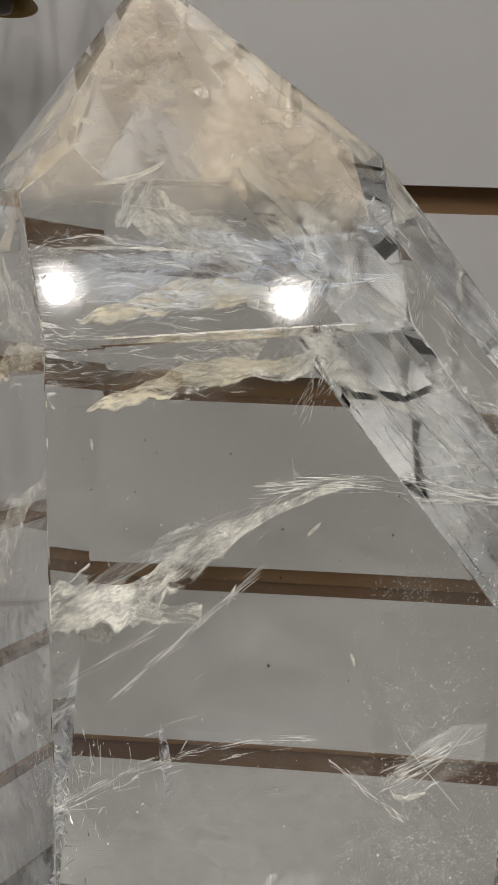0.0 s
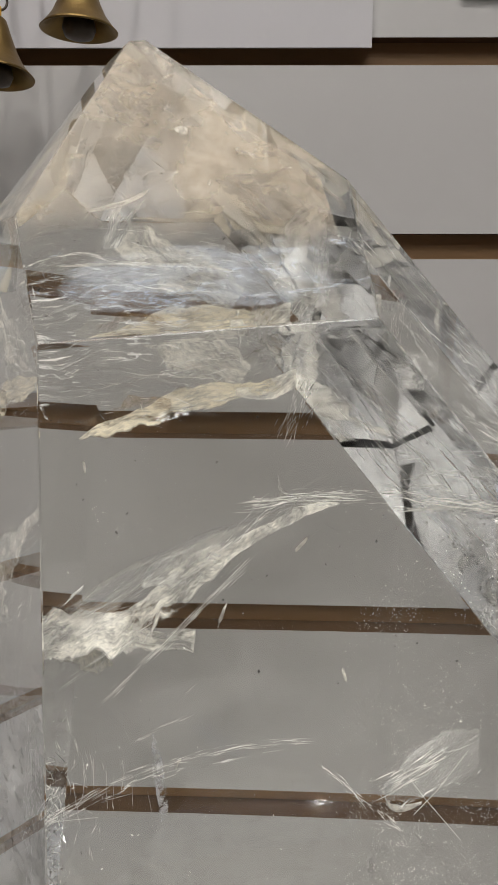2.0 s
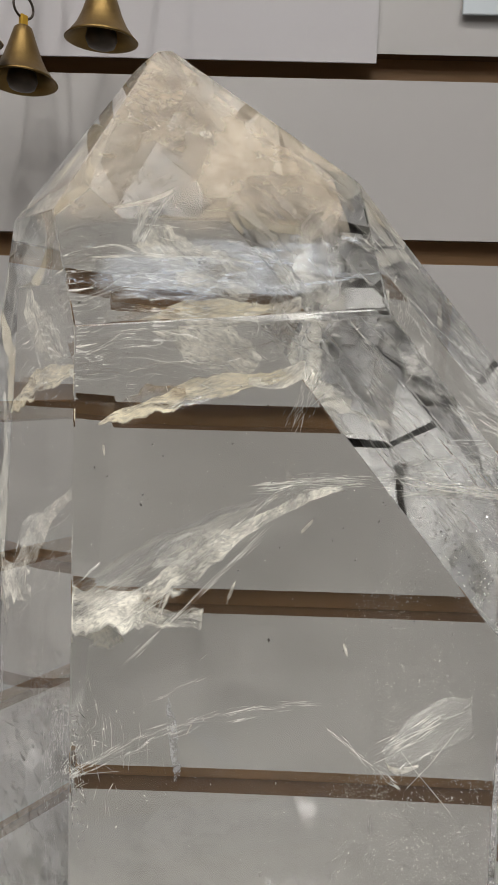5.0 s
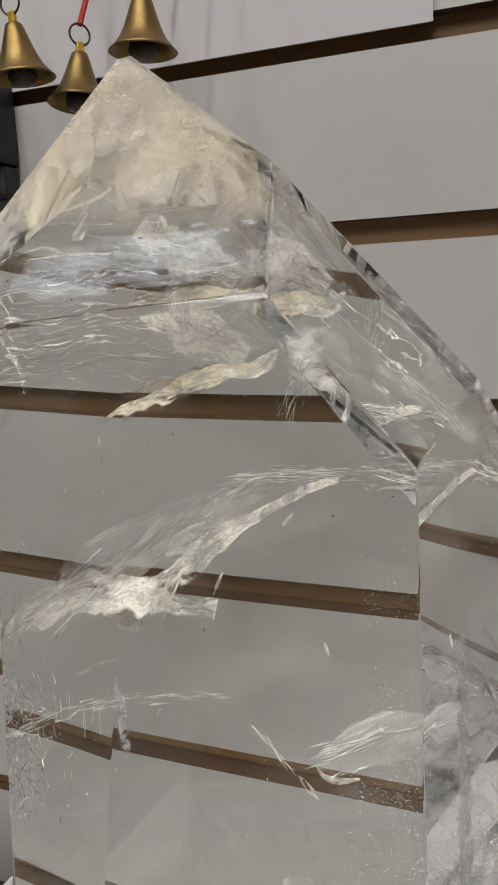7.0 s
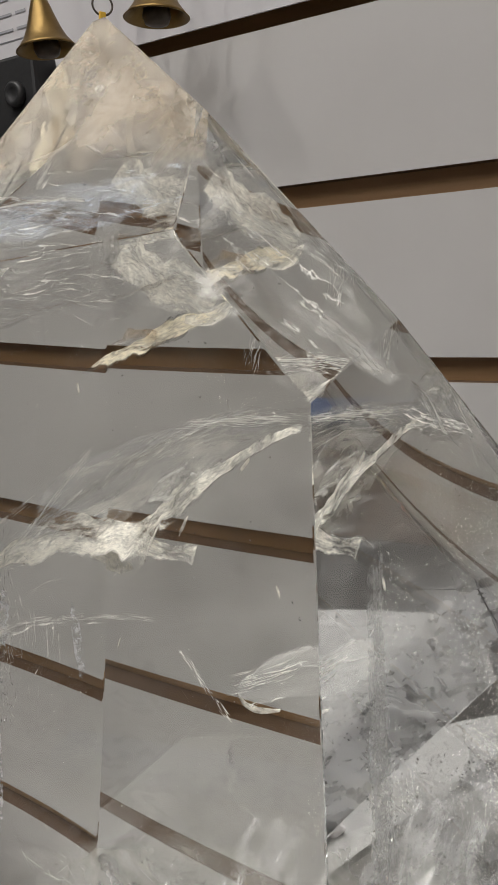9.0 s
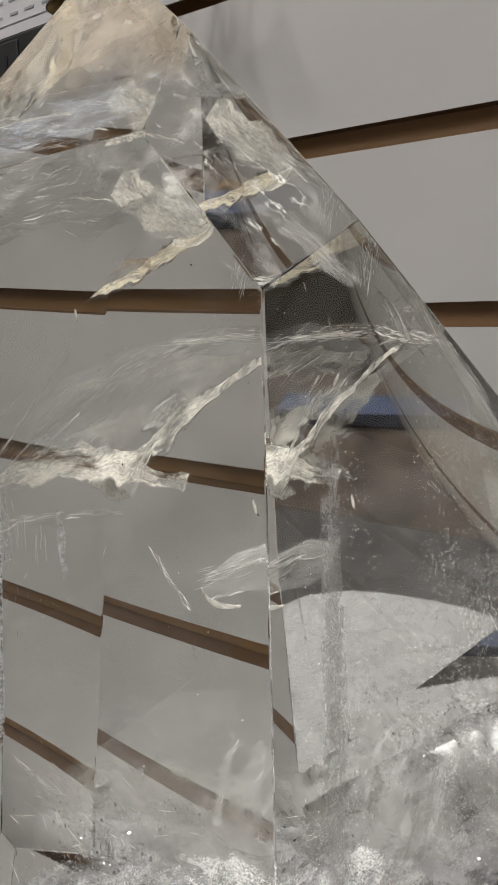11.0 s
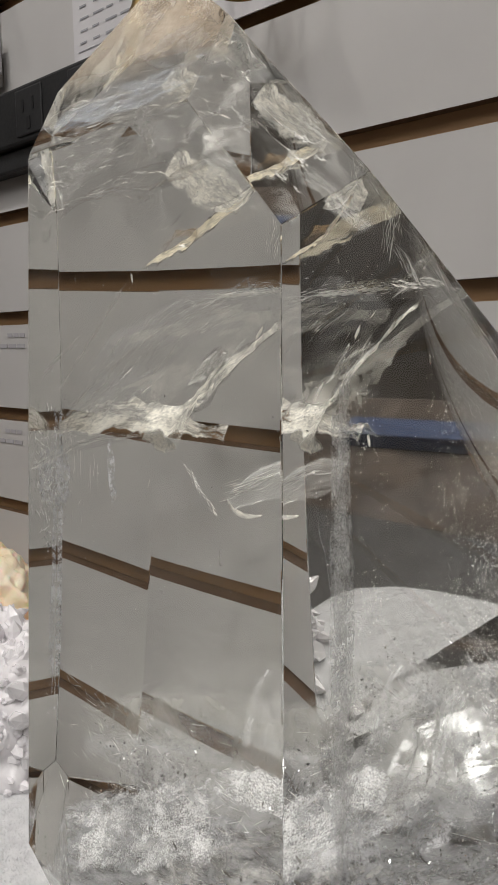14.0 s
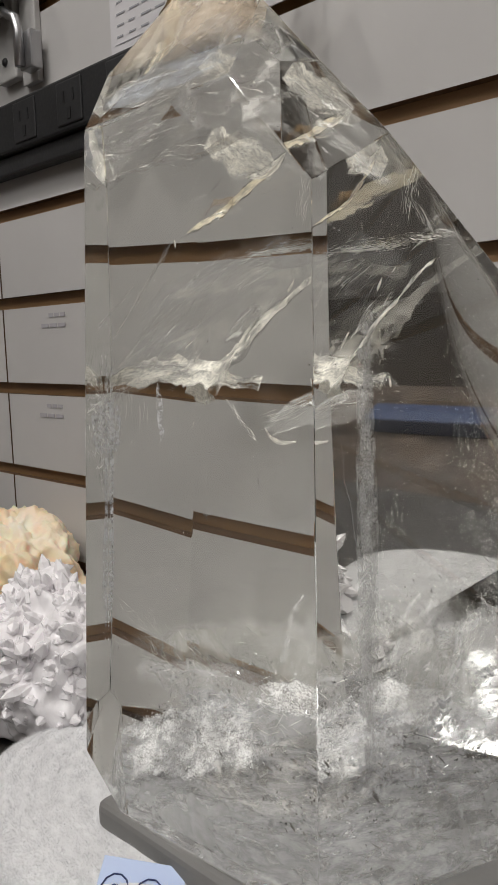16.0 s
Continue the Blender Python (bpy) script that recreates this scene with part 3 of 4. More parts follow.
sheet("frost_patch", (0.024, 0.292, 1.056), (0.108, 0.278, 1.064), (0.0, 0.022, 0.016), GLEAM, "glittering white frost in the foot", seed=113, wave=0.003, ragged=0.6)
sheet("frost_patch", (0.118, 0.236, 1.085), (0.060, 0.330, 1.070), (0.0, 0.004, 0.030), SHELL, "glassy white fracture in the foot", seed=114, wave=0.003, ragged=0.6)
slivers("streaks", [(-0.03, 0.24, 1.085), (0.02, 0.26, 1.060), (0.08, 0.26, 1.055)], 260, (0.010, 0.02, 0.010), 0.009, 0.00016, FLAKE, "slanting bright streaks over the foot", 115, turn=0.5)
slivers("streaks", [(0.112, 0.235, 1.09), (0.130, 0.262, 1.085)], 120, (0.006, 0.01, 0.012), 0.010, 0.00016, GLINT, "glinting needles beside the frosted edge", 116, turn=0.9)
sheet("cloud", (-0.05, 0.212, 1.010), (0.16, 0.216, 1.010), (0.0, -0.004, 0.056), BASE_HAZE, "hazy skin round the foot", seed=47, wave=0.001, inset=0.0012)
sheet("cloud", (0.122, 0.20, 1.010), (0.122, 0.34, 1.010), (-0.004, 0.0, 0.070), BASE_HAZE, "hazy skin round the foot", seed=48, wave=0.001, inset=0.0012)
sheet("cloud", (-0.10, 0.27, 1.0095), (0.16, 0.27, 1.0095), (0.0, 0.26, 0.0), GROUND, "rough ground underside", seed=21, wave=0.0002, inset=0.0004)
sheet("frost_line", (-0.0625, 0.291, 1.25), (-0.0745, 0.301, 1.04), (0.006, 0.006, 0), SPARKLE, "frosted upright edge", seed=49, wave=0.001, ragged=0.6, inset=0.0004)
# the white wing across the middle and the cracks that rise from it
FACE_UP = (0.0, 0.62, 0.78)
WING = [(-0.051, 0.262, 1.192), (-0.047, 0.298, 1.196), (-0.032, 0.326, 1.198), (-0.014, 0.331, 1.201), (0.002, 0.328, 1.213), (0.024, 0.324, 1.226), (0.044, 0.320, 1.237), (0.061, 0.315, 1.2440)]
ribbon("fracture", WING, [0.006, 0.020, 0.028, 0.040, 0.034, 0.010, 0.006, 0.004], FACE_UP, WHITE, "cream white winding fracture across the middle", seed=70, wave=0.0012, torn=0.4)
ribbon("fracture", [(-0.018, 0.331, 1.196), (-0.006, 0.333, 1.192), (0.009, 0.333, 1.190)], [0.020, 0.016, 0.010], FACE_UP, WHITE, "short white horn of the fracture", seed=71, wave=0.001)
ribbon("fracture", [(-0.034, 0.330, 1.197), (-0.026, 0.333, 1.188), (-0.022, 0.333, 1.180)], [0.026, 0.022, 0.009], (0.8, 0.3, 0.4), WHITE, "hanging white lobe of the fracture", seed=72, wave=0.001)
ribbon("fracture", [(-0.010, 0.330, 1.212), (0.006, 0.322, 1.219), (0.020, 0.312, 1.222)], [0.008, 0.018, 0.006], FACE_UP, HAZE, "scaly golden patch on the fracture", seed=73, wave=0.0012)
ribbon("fracture", [(-0.046, 0.290, 1.198), (-0.036, 0.296, 1.208), (-0.022, 0.300, 1.220)], [0.004, 0.009, 0.003], FACE_UP, LEAF, "streaked spur rising from the fracture", seed=74, wave=0.0008)
RISE = [(-0.040, 0.268, 1.200), (-0.0142, 0.262, 1.2172), (0.0215, 0.2615, 1.238), (0.036, 0.284, 1.247), (0.062, 0.288, 1.249), (0.10, 0.272, 1.248), (0.128, 0.262, 1.247)]
ribbon("fracture", RISE, [0.006, 0.010, 0.010, 0.014, 0.012, 0.012, 0.006], (0.0, 0.9, 0.35), WISP, "clear rising fracture with bright streaks", seed=75, wave=0.001)
slivers("streaks", RISE, 260, (0.002, 0.005, 0.0014), 0.007, 0.00011, FLAKE, "bright dashed streaks along the rising fracture", 76, turn=0.06)
slivers("streaks", [(0.030, 0.290, 1.2465), (0.045, 0.294, 1.247), (0.060, 0.290, 1.248)], 90, (0.001, 0.004, 0.0006), 0.014, 0.00025, FLAKE, "bright level streaks", 77, turn=0.03)
slivers("streaks", WING[:4], 160, (0.003, 0.004, 0.004), 0.007, 0.00012, FLAKE, "bright streaks on the white fracture", 78, turn=0.3)
STAINED = [(-0.044, 0.318, 1.256), (-0.032, 0.323, 1.262), (-0.016, 0.324, 1.269), (0.004, 0.318, 1.273), (0.024, 0.306, 1.278), (0.042, 0.294, 1.282)]
ribbon("fracture", STAINED, [0.003, 0.012, 0.022, 0.017, 0.011, 0.007], (0.0, 0.72, 0.62), STAIN, "cream and yellow stained fracture", seed=79, torn=0.4, wave=0.0008)
ribbon("stain", [(-0.020, 0.3225, 1.2665), (-0.010, 0.3205, 1.2715), (0.004, 0.3165, 1.2735)], [0.004, 0.010, 0.004], FACE_UP, RUST, "rusty spots on the stained fracture", seed=80)
ribbon("fracture", [(0.030, 0.287, 1.301), (0.038, 0.290, 1.293), (0.046, 0.293, 1.284)], [0.004, 0.009, 0.008], (0.8, 0.2, 0.5), HAZE, "white torn fracture below the shoulder edge", seed=81, wave=0.0006)
ribbon("fracture", [(0.043, 0.294, 1.284), (0.035, 0.2945, 1.280), (0.024, 0.295, 1.279)], [0.009, 0.009, 0.003], FACE_UP, WHITE, "white tongue below the shoulder edge", seed=82, wave=0.0006)
ribbon("fracture", [(-0.010, 0.316, 1.303), (0.008, 0.316, 1.292), (0.028, 0.316, 1.281)], [0.012, 0.024, 0.010], (0.5, 0.1, 0.85), WHITE, "bright cream fracture behind the sloping facet", seed=83, wave=0.0008)
ribbon("fracture", [(0.030, 0.276, 1.297), (0.040, 0.282, 1.290), (0.050, 0.290, 1.284)], [0.006, 0.012, 0.004], (0.5, 0.3, 0.8), SHELL, "glassy fracture behind the sloping facet", seed=84, wave=0.0006)
for k, (z, w) in enumerate(((1.262, 0.006), (1.255, 0.010), (1.248, 0.005))):
    ribbon("fracture", [(0.070, 0.300 - 0.006 * k, z - 0.004), (0.088, 0.290 - 0.006 * k, z), (0.108, 0.280 - 0.006 * k, z + 0.001), (0.124, 0.274, z - 0.003)], [0.002, w, w * 0.8, 0.002], FACE_UP, (LEAF, HAZE, LEAF)[k], "bright streaked fracture near the side corner", seed=85 + k, wave=0.0007)
# under the tip
BRIM = [(-0.0165, 0.2345, 1.3100), (-0.002, 0.2290, 1.3122), (0.0107, 0.2262, 1.3130), (0.020, 0.2215, 1.3142), (0.0300, 0.2165, 1.3135)]
ribbon("fracture", BRIM, [0.0006, 0.0012, 0.0007, 0.0012, 0.0008], (0, 0.2, 1.0), WHITE, "thin bright fracture lip under the tip", seed=90, wave=0.0006, torn=0.6)
ribbon("fracture", [(p[0], p[1] + 0.004, p[2] - 0.0035) for p in BRIM], [0.008, 0.009, 0.009, 0.009, 0.007], (0, 0.45, -0.9), HAZE, "glassy scuffed fracture under the tip", seed=91, wave=0.0006)
slivers("streaks", BRIM, 260, (0.003, 0.004, 0.0035), 0.004, 0.0001, FLAKE, "fine glinting scratches under the tip", 92, turn=0.4)
ribbon("fracture", [(-0.010, 0.2440, 1.3235), (0.000, 0.2440, 1.3262), (0.007, 0.2445, 1.3300)], [0.0008, 0.0022, 0.0015], (0, 0.2, 1.0), WHITE, "bright lip of a scaly fracture", seed=93, wave=0.0006)
ribbon("fracture", [(0.004, 0.2445, 1.3285), (0.000, 0.2435, 1.3215), (-0.003, 0.2420, 1.3130)], [0.010, 0.009, 0.006], (1.0, 0.0, 0.1), LEAF, "scaly fracture under the tip", seed=94, wave=0.0004)
LOWER = [(-0.018, 0.246, 1.2765), (-0.006, 0.272, 1.2725), (0.006, 0.282, 1.2730), (0.020, 0.276, 1.2775), (0.036, 0.262, 1.2840)]
ribbon("fracture", LOWER, [0.001, 0.0026, 0.0018, 0.0012, 0.0008], (0, 0.3, 0.95), LEAF, "bright lower lip of a level fracture", seed=95, wave=0.0008, torn=0.6)
sheet("fracture", (-0.030, 0.243, 1.298), (0.040, 0.258, 1.303), (0.0, 0.034, 0.022), SHELL_THIN, "scratched glassy veil under the tip", seed=117, wave=0.0015, ragged=0.4)
slivers("streaks", [(-0.035, 0.24, 1.300), (0.0, 0.25, 1.302), (0.04, 0.26, 1.300)], 320, (0.008, 0.012, 0.009), 0.005, 0.00011, FLAKE, "scattered fine bright scratches under the tip", 118, turn=0.8)
sheet("fracture", (-0.050, 0.262, 1.283), (0.040, 0.262, 1.287), (0.0, 0.06, 0.014), WISP, "clear level fracture across the shoulder", seed=96, wave=0.003, arch=(0, 0, 0.003))
slivers("streaks", [(-0.015, 0.245, 1.283), (0.010, 0.252, 1.286), (0.034, 0.25, 1.290)], 130, (0.004, 0.008, 0.004), 0.004, 0.0001, FLAKE, "fine streaks over the level fracture", 97, turn=0.3)
ribbon("fracture", [(0.044, 0.315, 1.276), (0.041, 0.317, 1.269), (0.0365, 0.318, 1.262)], [0.006, 0.006, 0.002], (1.0, 0.0, 0.3), LEAF, "feathered white spur", seed=98, wave=0.0008)
slivers("streaks", [(0.046, 0.314, 1.278), (0.040, 0.317, 1.264)], 60, (0.003, 0.001, 0.002), 0.008, 0.00018, FLAKE, "bright barbs of the feathered spur", 99, turn=0.15)
ribbon("fracture", [(0.0372, 0.299, 1.2535), (0.0380, 0.299, 1.2495), (0.0400, 0.299, 1.2465)], [0.0006, 0.002, 0.006], (1.0, 0.0, 0.25), WHITE, "small white tooth", seed=100, wave=0.0004, torn=0.2)
sheet("fracture", (0.062, 0.230, 1.306), (0.102, 0.238, 1.268), (0.014, 0.022, 0.014), SHELL_THIN, "milky veil behind the shoulder facet", seed=119, wave=0.0015, ragged=0.5)
sheet("fracture", (0.080, 0.236, 1.284), (0.106, 0.246, 1.262), (0.006, 0.010, 0.010), SHELL, "bright shell-like fracture behind the shoulder facet", seed=120, wave=0.001, ragged=0.5)
slivers("streaks", [(-0.016, 0.213, 1.194), (-0.020, 0.220, 1.178), (-0.024, 0.226, 1.160)], 240, (0.004, 0.006, 0.005), 0.005, 0.00016, FLAKE, "bright glitter beside the front edge", 121, turn=0.7)
slivers("streaks", [(-0.016, 0.213, 1.194), (-0.024, 0.226, 1.150)], 160, (0.003, 0.005, 0.005), 0.006, 0.0002, GLINT, "mirror-bright glitter beside the front edge", 122, turn=0.7)
slivers("streaks", [(-0.030, 0.25, 1.045), (0.02, 0.28, 1.035), (0.09, 0.28, 1.055)], 500, (0.010, 0.025, 0.010), 0.003, 0.0003, GLINT, "mirror-bright glitter in the foot", 123, turn=1.5)
# the leaf, and long straight cracks close behind the front
ribbon("leaf_fracture", [(0.066, 0.227, 1.181), (0.074, 0.230, 1.184), (0.084, 0.235, 1.187), (0.094, 0.241, 1.189)], [0.004, 0.016, 0.021, 0.014], (0.0, 0.62, 0.78), SHELL, "white leaf-shaped fracture with bright streaks", seed=101, torn=0.25, wave=0.0005)
ribbon("leaf_fracture", [(0.0665, 0.2265, 1.1805), (0.0685, 0.2285, 1.1765), (0.0725, 0.2315, 1.1745), (0.078, 0.2335, 1.1755)], [0.001, 0.0022, 0.0026, 0.001], (0.0, 0.62, 0.78), WHITE, "bright rim of the leaf-shaped fracture", seed=102, wave=0.0004)
slivers("streaks", [(0.066, 0.2265, 1.1815), (0.080, 0.232, 1.1875)], 50, (0.001, 0.002, 0.0016), 0.010, 0.0002, FLAKE, "bright veins of the leaf-shaped fracture", 103, turn=0.06)
slivers("streaks", [(0.0, 0.2075, 1.216), (0.016, 0.2075, 1.232), (0.032, 0.2075, 1.248)], 70, (0.0005, 0.0004, 0.0005), 0.012, 0.00010, FLAKE, "long straight bright crack", 104, turn=0.02)
slivers("streaks", [(-0.010, 0.2065, 1.220), (0.008, 0.2075, 1.232)], 34, (0.0006, 0.0004, 0.0006), 0.010, 0.00009, FLAKE, "straight bright crack", 105, turn=0.02)
slivers("streaks", [(0.006, 0.2065, 1.205), (0.018, 0.2065, 1.2105)], 16, (0.0005, 0.0004, 0.0004), 0.008, 0.00008, FLAKE, "short bright crack", 106, turn=0.03)
slivers("streaks", [(-0.018, 0.2040, 1.184), (0.002, 0.2080, 1.194), (0.027, 0.2160, 1.1985), (0.046, 0.2125, 1.2015)], 110, (0.001, 0.0008, 0.0004), 0.008, 0.0001, FLAKE, "bright lip of the arched crack", 107, turn=0.06)
slivers("streaks", [(0.050, 0.2235, 1.191), (0.060, 0.2175, 1.184), (0.0695, 0.2125, 1.1775)], 40, (0.0006, 0.0005, 0.0005), 0.005, 0.00018, FLAKE, "bright slanting sliver", 108, turn=0.15)
slivers("streaks", [(-0.012, 0.23, 1.196), (-0.008, 0.232, 1.168)], 26, (0.006, 0.004, 0.004), 0.010, 0.00009, FLAKE, "fine upright needles", 109, turn=0.05)
slivers("streaks", [(-0.052, 0.275, 1.205), (-0.056, 0.278, 1.155)], 200, (0.003, 0.005, 0.008), 0.006, 0.00012, GLINT, "glittering needles beside the edge", 110, turn=0.3)
for k in range(16):
    r = random.Random(190 + k)
    p = Vector((r.uniform(-0.03, 0.085), r.uniform(0.22, 0.325), r.uniform(1.14, 1.27)))
    d = Vector((r.uniform(-0.6, 1), r.uniform(-0.3, 0.3), r.uniform(0.2, 1.6))).normalized() * r.uniform(0.002, 0.005)
    w = d.cross(Vector((0.3, -1, 0.2))) * r.uniform(0.15, 0.5)
    sheet("shard", p - d, p + d, w, (WHITE, HAZE, WISP)[k % 3], "small bright sliver fracture", seed=200 + k, wave=0.0004, ragged=0.6, cells=(6, 30))


def hairline(points, radius, label):
    bm = tube(points, radius, 4)
    clip_inside(bm, 0.0003)
    return part("hairline", bm, FLAKE, crystal, label)


for k in range(5):
    r = random.Random(70 + k)
    x = -0.012 + 0.012 * k
    z = 1.186 + 0.017 * math.sin(min(1.0, (x + 0.016) / 0.062) * 1.5)
    hairline([(x, 0.2 + 0.11 * x, z), (x + r.uniform(0.003, 0.010), 0.2005 + 0.11 * x, z + r.uniform(0.0, 0.002))], r.uniform(0.00004, 0.00008), "fine white arched crack")
hairline([(0.080, 0.345, 1.140), (0.089, 0.3452, 1.128), (0.102, 0.347, 1.112)], 0.00014, "fine white crack")
hairline([(0.085, 0.3455, 1.122), (0.094, 0.3455, 1.132), (0.104, 0.3455, 1.146)], 0.00016, "fine white crack")
for k in range(6):
    r = random.Random(60 + k)
    x, y, z = -0.012 + 0.0025 * k, 0.229 + r.uniform(0, 0.01), 1.183 + r.uniform(-0.008, 0.008)
    hairline([(x, y, z + r.uniform(0.002, 0.006)), (x + r.uniform(-0.0005, 0.0005), y, z), (x + r.uniform(-0.0005, 0.0005), y, z - r.uniform(0.002, 0.005))], r.uniform(0.00004, 0.00008), "fine upright crack")

flakes("specks", (0.052, 0.312, 1.01), (0.135, 0.347, 1.25), 90000, 0.00042, FLAKE, "white specks in the clear quartz", 31)
flakes("specks", (-0.05, 0.21, 1.10), (0.06, 0.33, 1.30), 1500, 0.0005, FLAKE, "scattered glinting specks", 32)
flakes("glints", (-0.05, 0.29, 1.012), (0.03, 0.342, 1.065), 14000, 0.0010, GLINT, "bright glints at the foot", 41)
flakes("glints", (0.05, 0.21, 1.012), (0.14, 0.34, 1.065), 12000, 0.0010, GLINT, "bright glints at the foot", 42)
flakes("glints", (-0.05, 0.215, 1.17), (0.11, 0.34, 1.33), 2500, 0.0006, GLINT, "bright glints in the clear quartz", 43)
flakes("dark_specks", (-0.01, 0.21, 1.012), (0.11, 0.30, 1.05), 150, 0.006, DARK_FLAKE, "dark slivers near the foot", 35, lean=(0.7, 0.2, -0.4))
flakes("specks", (0.096, 0.220, 1.0), (0.124, 0.246, 1.26), 40000, 0.00035, FLAKE, "white frost grains along the edge", 36)
flakes("dark_specks", (-0.03, 0.215, 1.28), (0.05, 0.26, 1.36), 700, 0.0008, DARK_FLAKE, "small dark specks under the tip", 37)

# ---- shelf, cushion, stand, neighbours ----
tagged(part("shelf", block(-1.2, 1.2, 0.06, 0.368, 0.93, 0.955, 0.002), SHELF_DARK), "dark shelf along the slatwall", "shelf")


def puffed(centre, radii, power, rough, seed, turns=72, rows=36):
    """A soft rounded body with an uneven skin."""
    bm = bmesh.new()
    bmesh.ops.create_uvsphere(bm, u_segments=turns, v_segments=rows, radius=1)
    for v in bm.verts:
        d = v.co.normalized()
        r = 1 / (abs(d.x) ** power + abs(d.y) ** power + abs(d.z) ** power) ** (1 / power)
        p = Vector((d.x * r * radii[0], d.y * r * radii[1], d.z * r * radii[2]))
        p += d * rough * (noise.noise(p * 25 + Vector((seed, 0, 0))) + 0.4 * noise.noise(p * 140))
        v.co = p + Vector(centre)
    return bm


def fur_tufts(bm, count, length, seed):
    """Short curled hairs as thin blades over the faces of bm."""
    rnd = random.Random(seed)
    bm.faces.ensure_lookup_table()
    out = bmesh.new()
    tops = [f for f in bm.faces if f.normal.z > -0.2]
    areas = np.cumsum([f.calc_area() for f in tops])
    for _ in range(count):
        f = tops[int(np.searchsorted(areas, rnd.random() * areas[-1]))]
        q = [v.co for v in f.verts]
        c = q[0].lerp(q[1], rnd.random()).lerp(q[-1].lerp(q[2], rnd.random()), rnd.random())
        d = (f.normal + 0.9 * Vector((rnd.gauss(0, 1), rnd.gauss(0, 1), rnd.gauss(0, 0.6)))).normalized()
        w = d.orthogonal().normalized() * 0.00007
        l = length * rnd.uniform(0.5, 1.2)
        out.faces.new([out.verts.new(p) for p in (c - w, c + w, c + d * l)])
    return out


cushion = thing("fur_cushion", (0, 0, 0), "white short-haired faux fur cushion under the quartz", "cushion")
pad_bm = puffed((0.03, 0.262, 0.975), (0.165, 0.108, 0.0225), 3.2, 0.0025, 3)
pad_bm.normal_update()
hair = fur_tufts(pad_bm, 170000, 0.0019, 5)
part("pad", pad_bm, FUR, cushion, smooth=True)
tagged(part("nap", hair, FUR, cushion, "short white pile"), kind="stuff")
stand = part("stand", block(-0.022, 0.142, 0.196, 0.352, 0.9925, 1.0068, 0.004, 3), FELT_GREY)
tagged(stand, "flat grey stand beneath the quartz on the cushion", "stand")


def lump(centre, radius, squash, seed, knobs, level=6):
    """A rough mineral body with rounded knobs of several sizes, flat below."""
    bm = bmesh.new()
    bmesh.ops.create_icosphere(bm, subdivisions=level, radius=1)
    for v in bm.verts:
        d = v.co.normalized()
        k = d * 2.0 + Vector((seed, seed * 2, 0))
        r = 1 + 0.26 * noise.noise(k) + 0.12 * noise.noise(k * 2.3)
        r += knobs * (0.6 * noise.noise(k * 4.5) + 0.35 * abs(noise.noise(k * 9)) + 0.12 * noise.noise(k * 24))
        p = Vector((d.x * squash[0], d.y * squash[1], d.z * squash[2])) * r * radius
        p.z = max(p.z, -squash[2] * radius * 0.75)
        v.co = p + Vector(centre)
    return bm


tagged(part("calcite_lump", lump((-0.300, 0.315, 1.008), 0.070, (1.1, 0.7, 1.0), 8, 0.14), CALCITE, smooth=True), "rough honey and cream calcite lump on the shelf", "mineral")
druse = thing("quartz_druse", (-0.170, 0.272, 0.955), "rough white quartz druse with small points on the shelf", "mineral")
C0 = Vector((0, 0, 0.046))
base = part("matrix", lump(C0, 0.052, (1.15, 0.9, 1.12), 3, 0.07), CLUSTER, druse, smooth=True)
r = random.Random(12)
for k in range(760):
    d = Vector((r.gauss(0, 1), r.gauss(-0.3, 1), r.gauss(0.5, 0.8))).normalized()
    if d.z < -0.25:
        continue
    size = r.uniform(0.002, 0.006) * (0.62 if k > 200 else 1.0)
    long = size * r.uniform(1.2, 2.6)
    point = lathe([(0.0, -2 * size), (size, -2 * size), (size * 0.92, long * 0.4), (size * 0.12, long), (0.0, long)], 6)
    ob = part("crystal_point", point, CLUSTER, druse)
    tilt = (d + 0.6 * Vector((r.gauss(0, 1), r.gauss(0, 1), r.gauss(0, 1)))).normalized().to_track_quat("Z", "Y").to_matrix().to_4x4()
    q = d * 2.0 + Vector((3, 6, 0))
    swell = 1 + 0.26 * noise.noise(q) + 0.12 * noise.noise(q * 2.3) + 0.07 * (0.6 * noise.noise(q * 4.5) + 0.35 * abs(noise.noise(q * 9)))
    ob.matrix_local = Matrix.Translation(C0 + Vector((d.x * 1.15, d.y * 0.9, d.z * 1.12)) * 0.0515 * swell) @ tilt @ Matrix.Rotation(r.uniform(0, 1), 4, "Z")

# Added out of view: dark mottled block that the quartz's side facet refracts.
cloth = surface("mottled_cloth", (0.035, 0.026, 0.02), (0.15, 0.115, 0.09), rough=0.9, scale=14)
cabinet = thing("display_cabinet", (0, -0.34, 0), "added unseen dark cabinet with mottled brown top, refracted in the quartz", "cabinet")
part("body", block(-0.9, 0.9, -0.30, 0.30, 0, 0.71, 0.003), SHELF_DARK, cabinet)
part("cloth", block(-0.89, 0.89, -0.29, 0.29, 0.7102, 0.716, 0.002), cloth, cabinet, "added mottled brown and grey cover for blurred tones in the quartz")
# Added blue bar, out of view, for the blue band inside the quartz.
tray = part("tray", block(-0.42, 0.30, -0.50, -0.44, 0.7164, 0.745, 0.004, 3), surface("blue_tray_plastic", (0.05, 0.07, 0.15), (0.08, 0.11, 0.2), rough=0.6))
tagged(tray, "added unseen long blue bar, refracted as a blue band in the quartz", "tray")

card = thing("label_card", (0.016, 0.184, 0.9985), "pale blue card with a dark curled print before the stand", "label")
card.matrix_world = pose(0.023, 0.1822, 0.9915, 40, 0, 28)
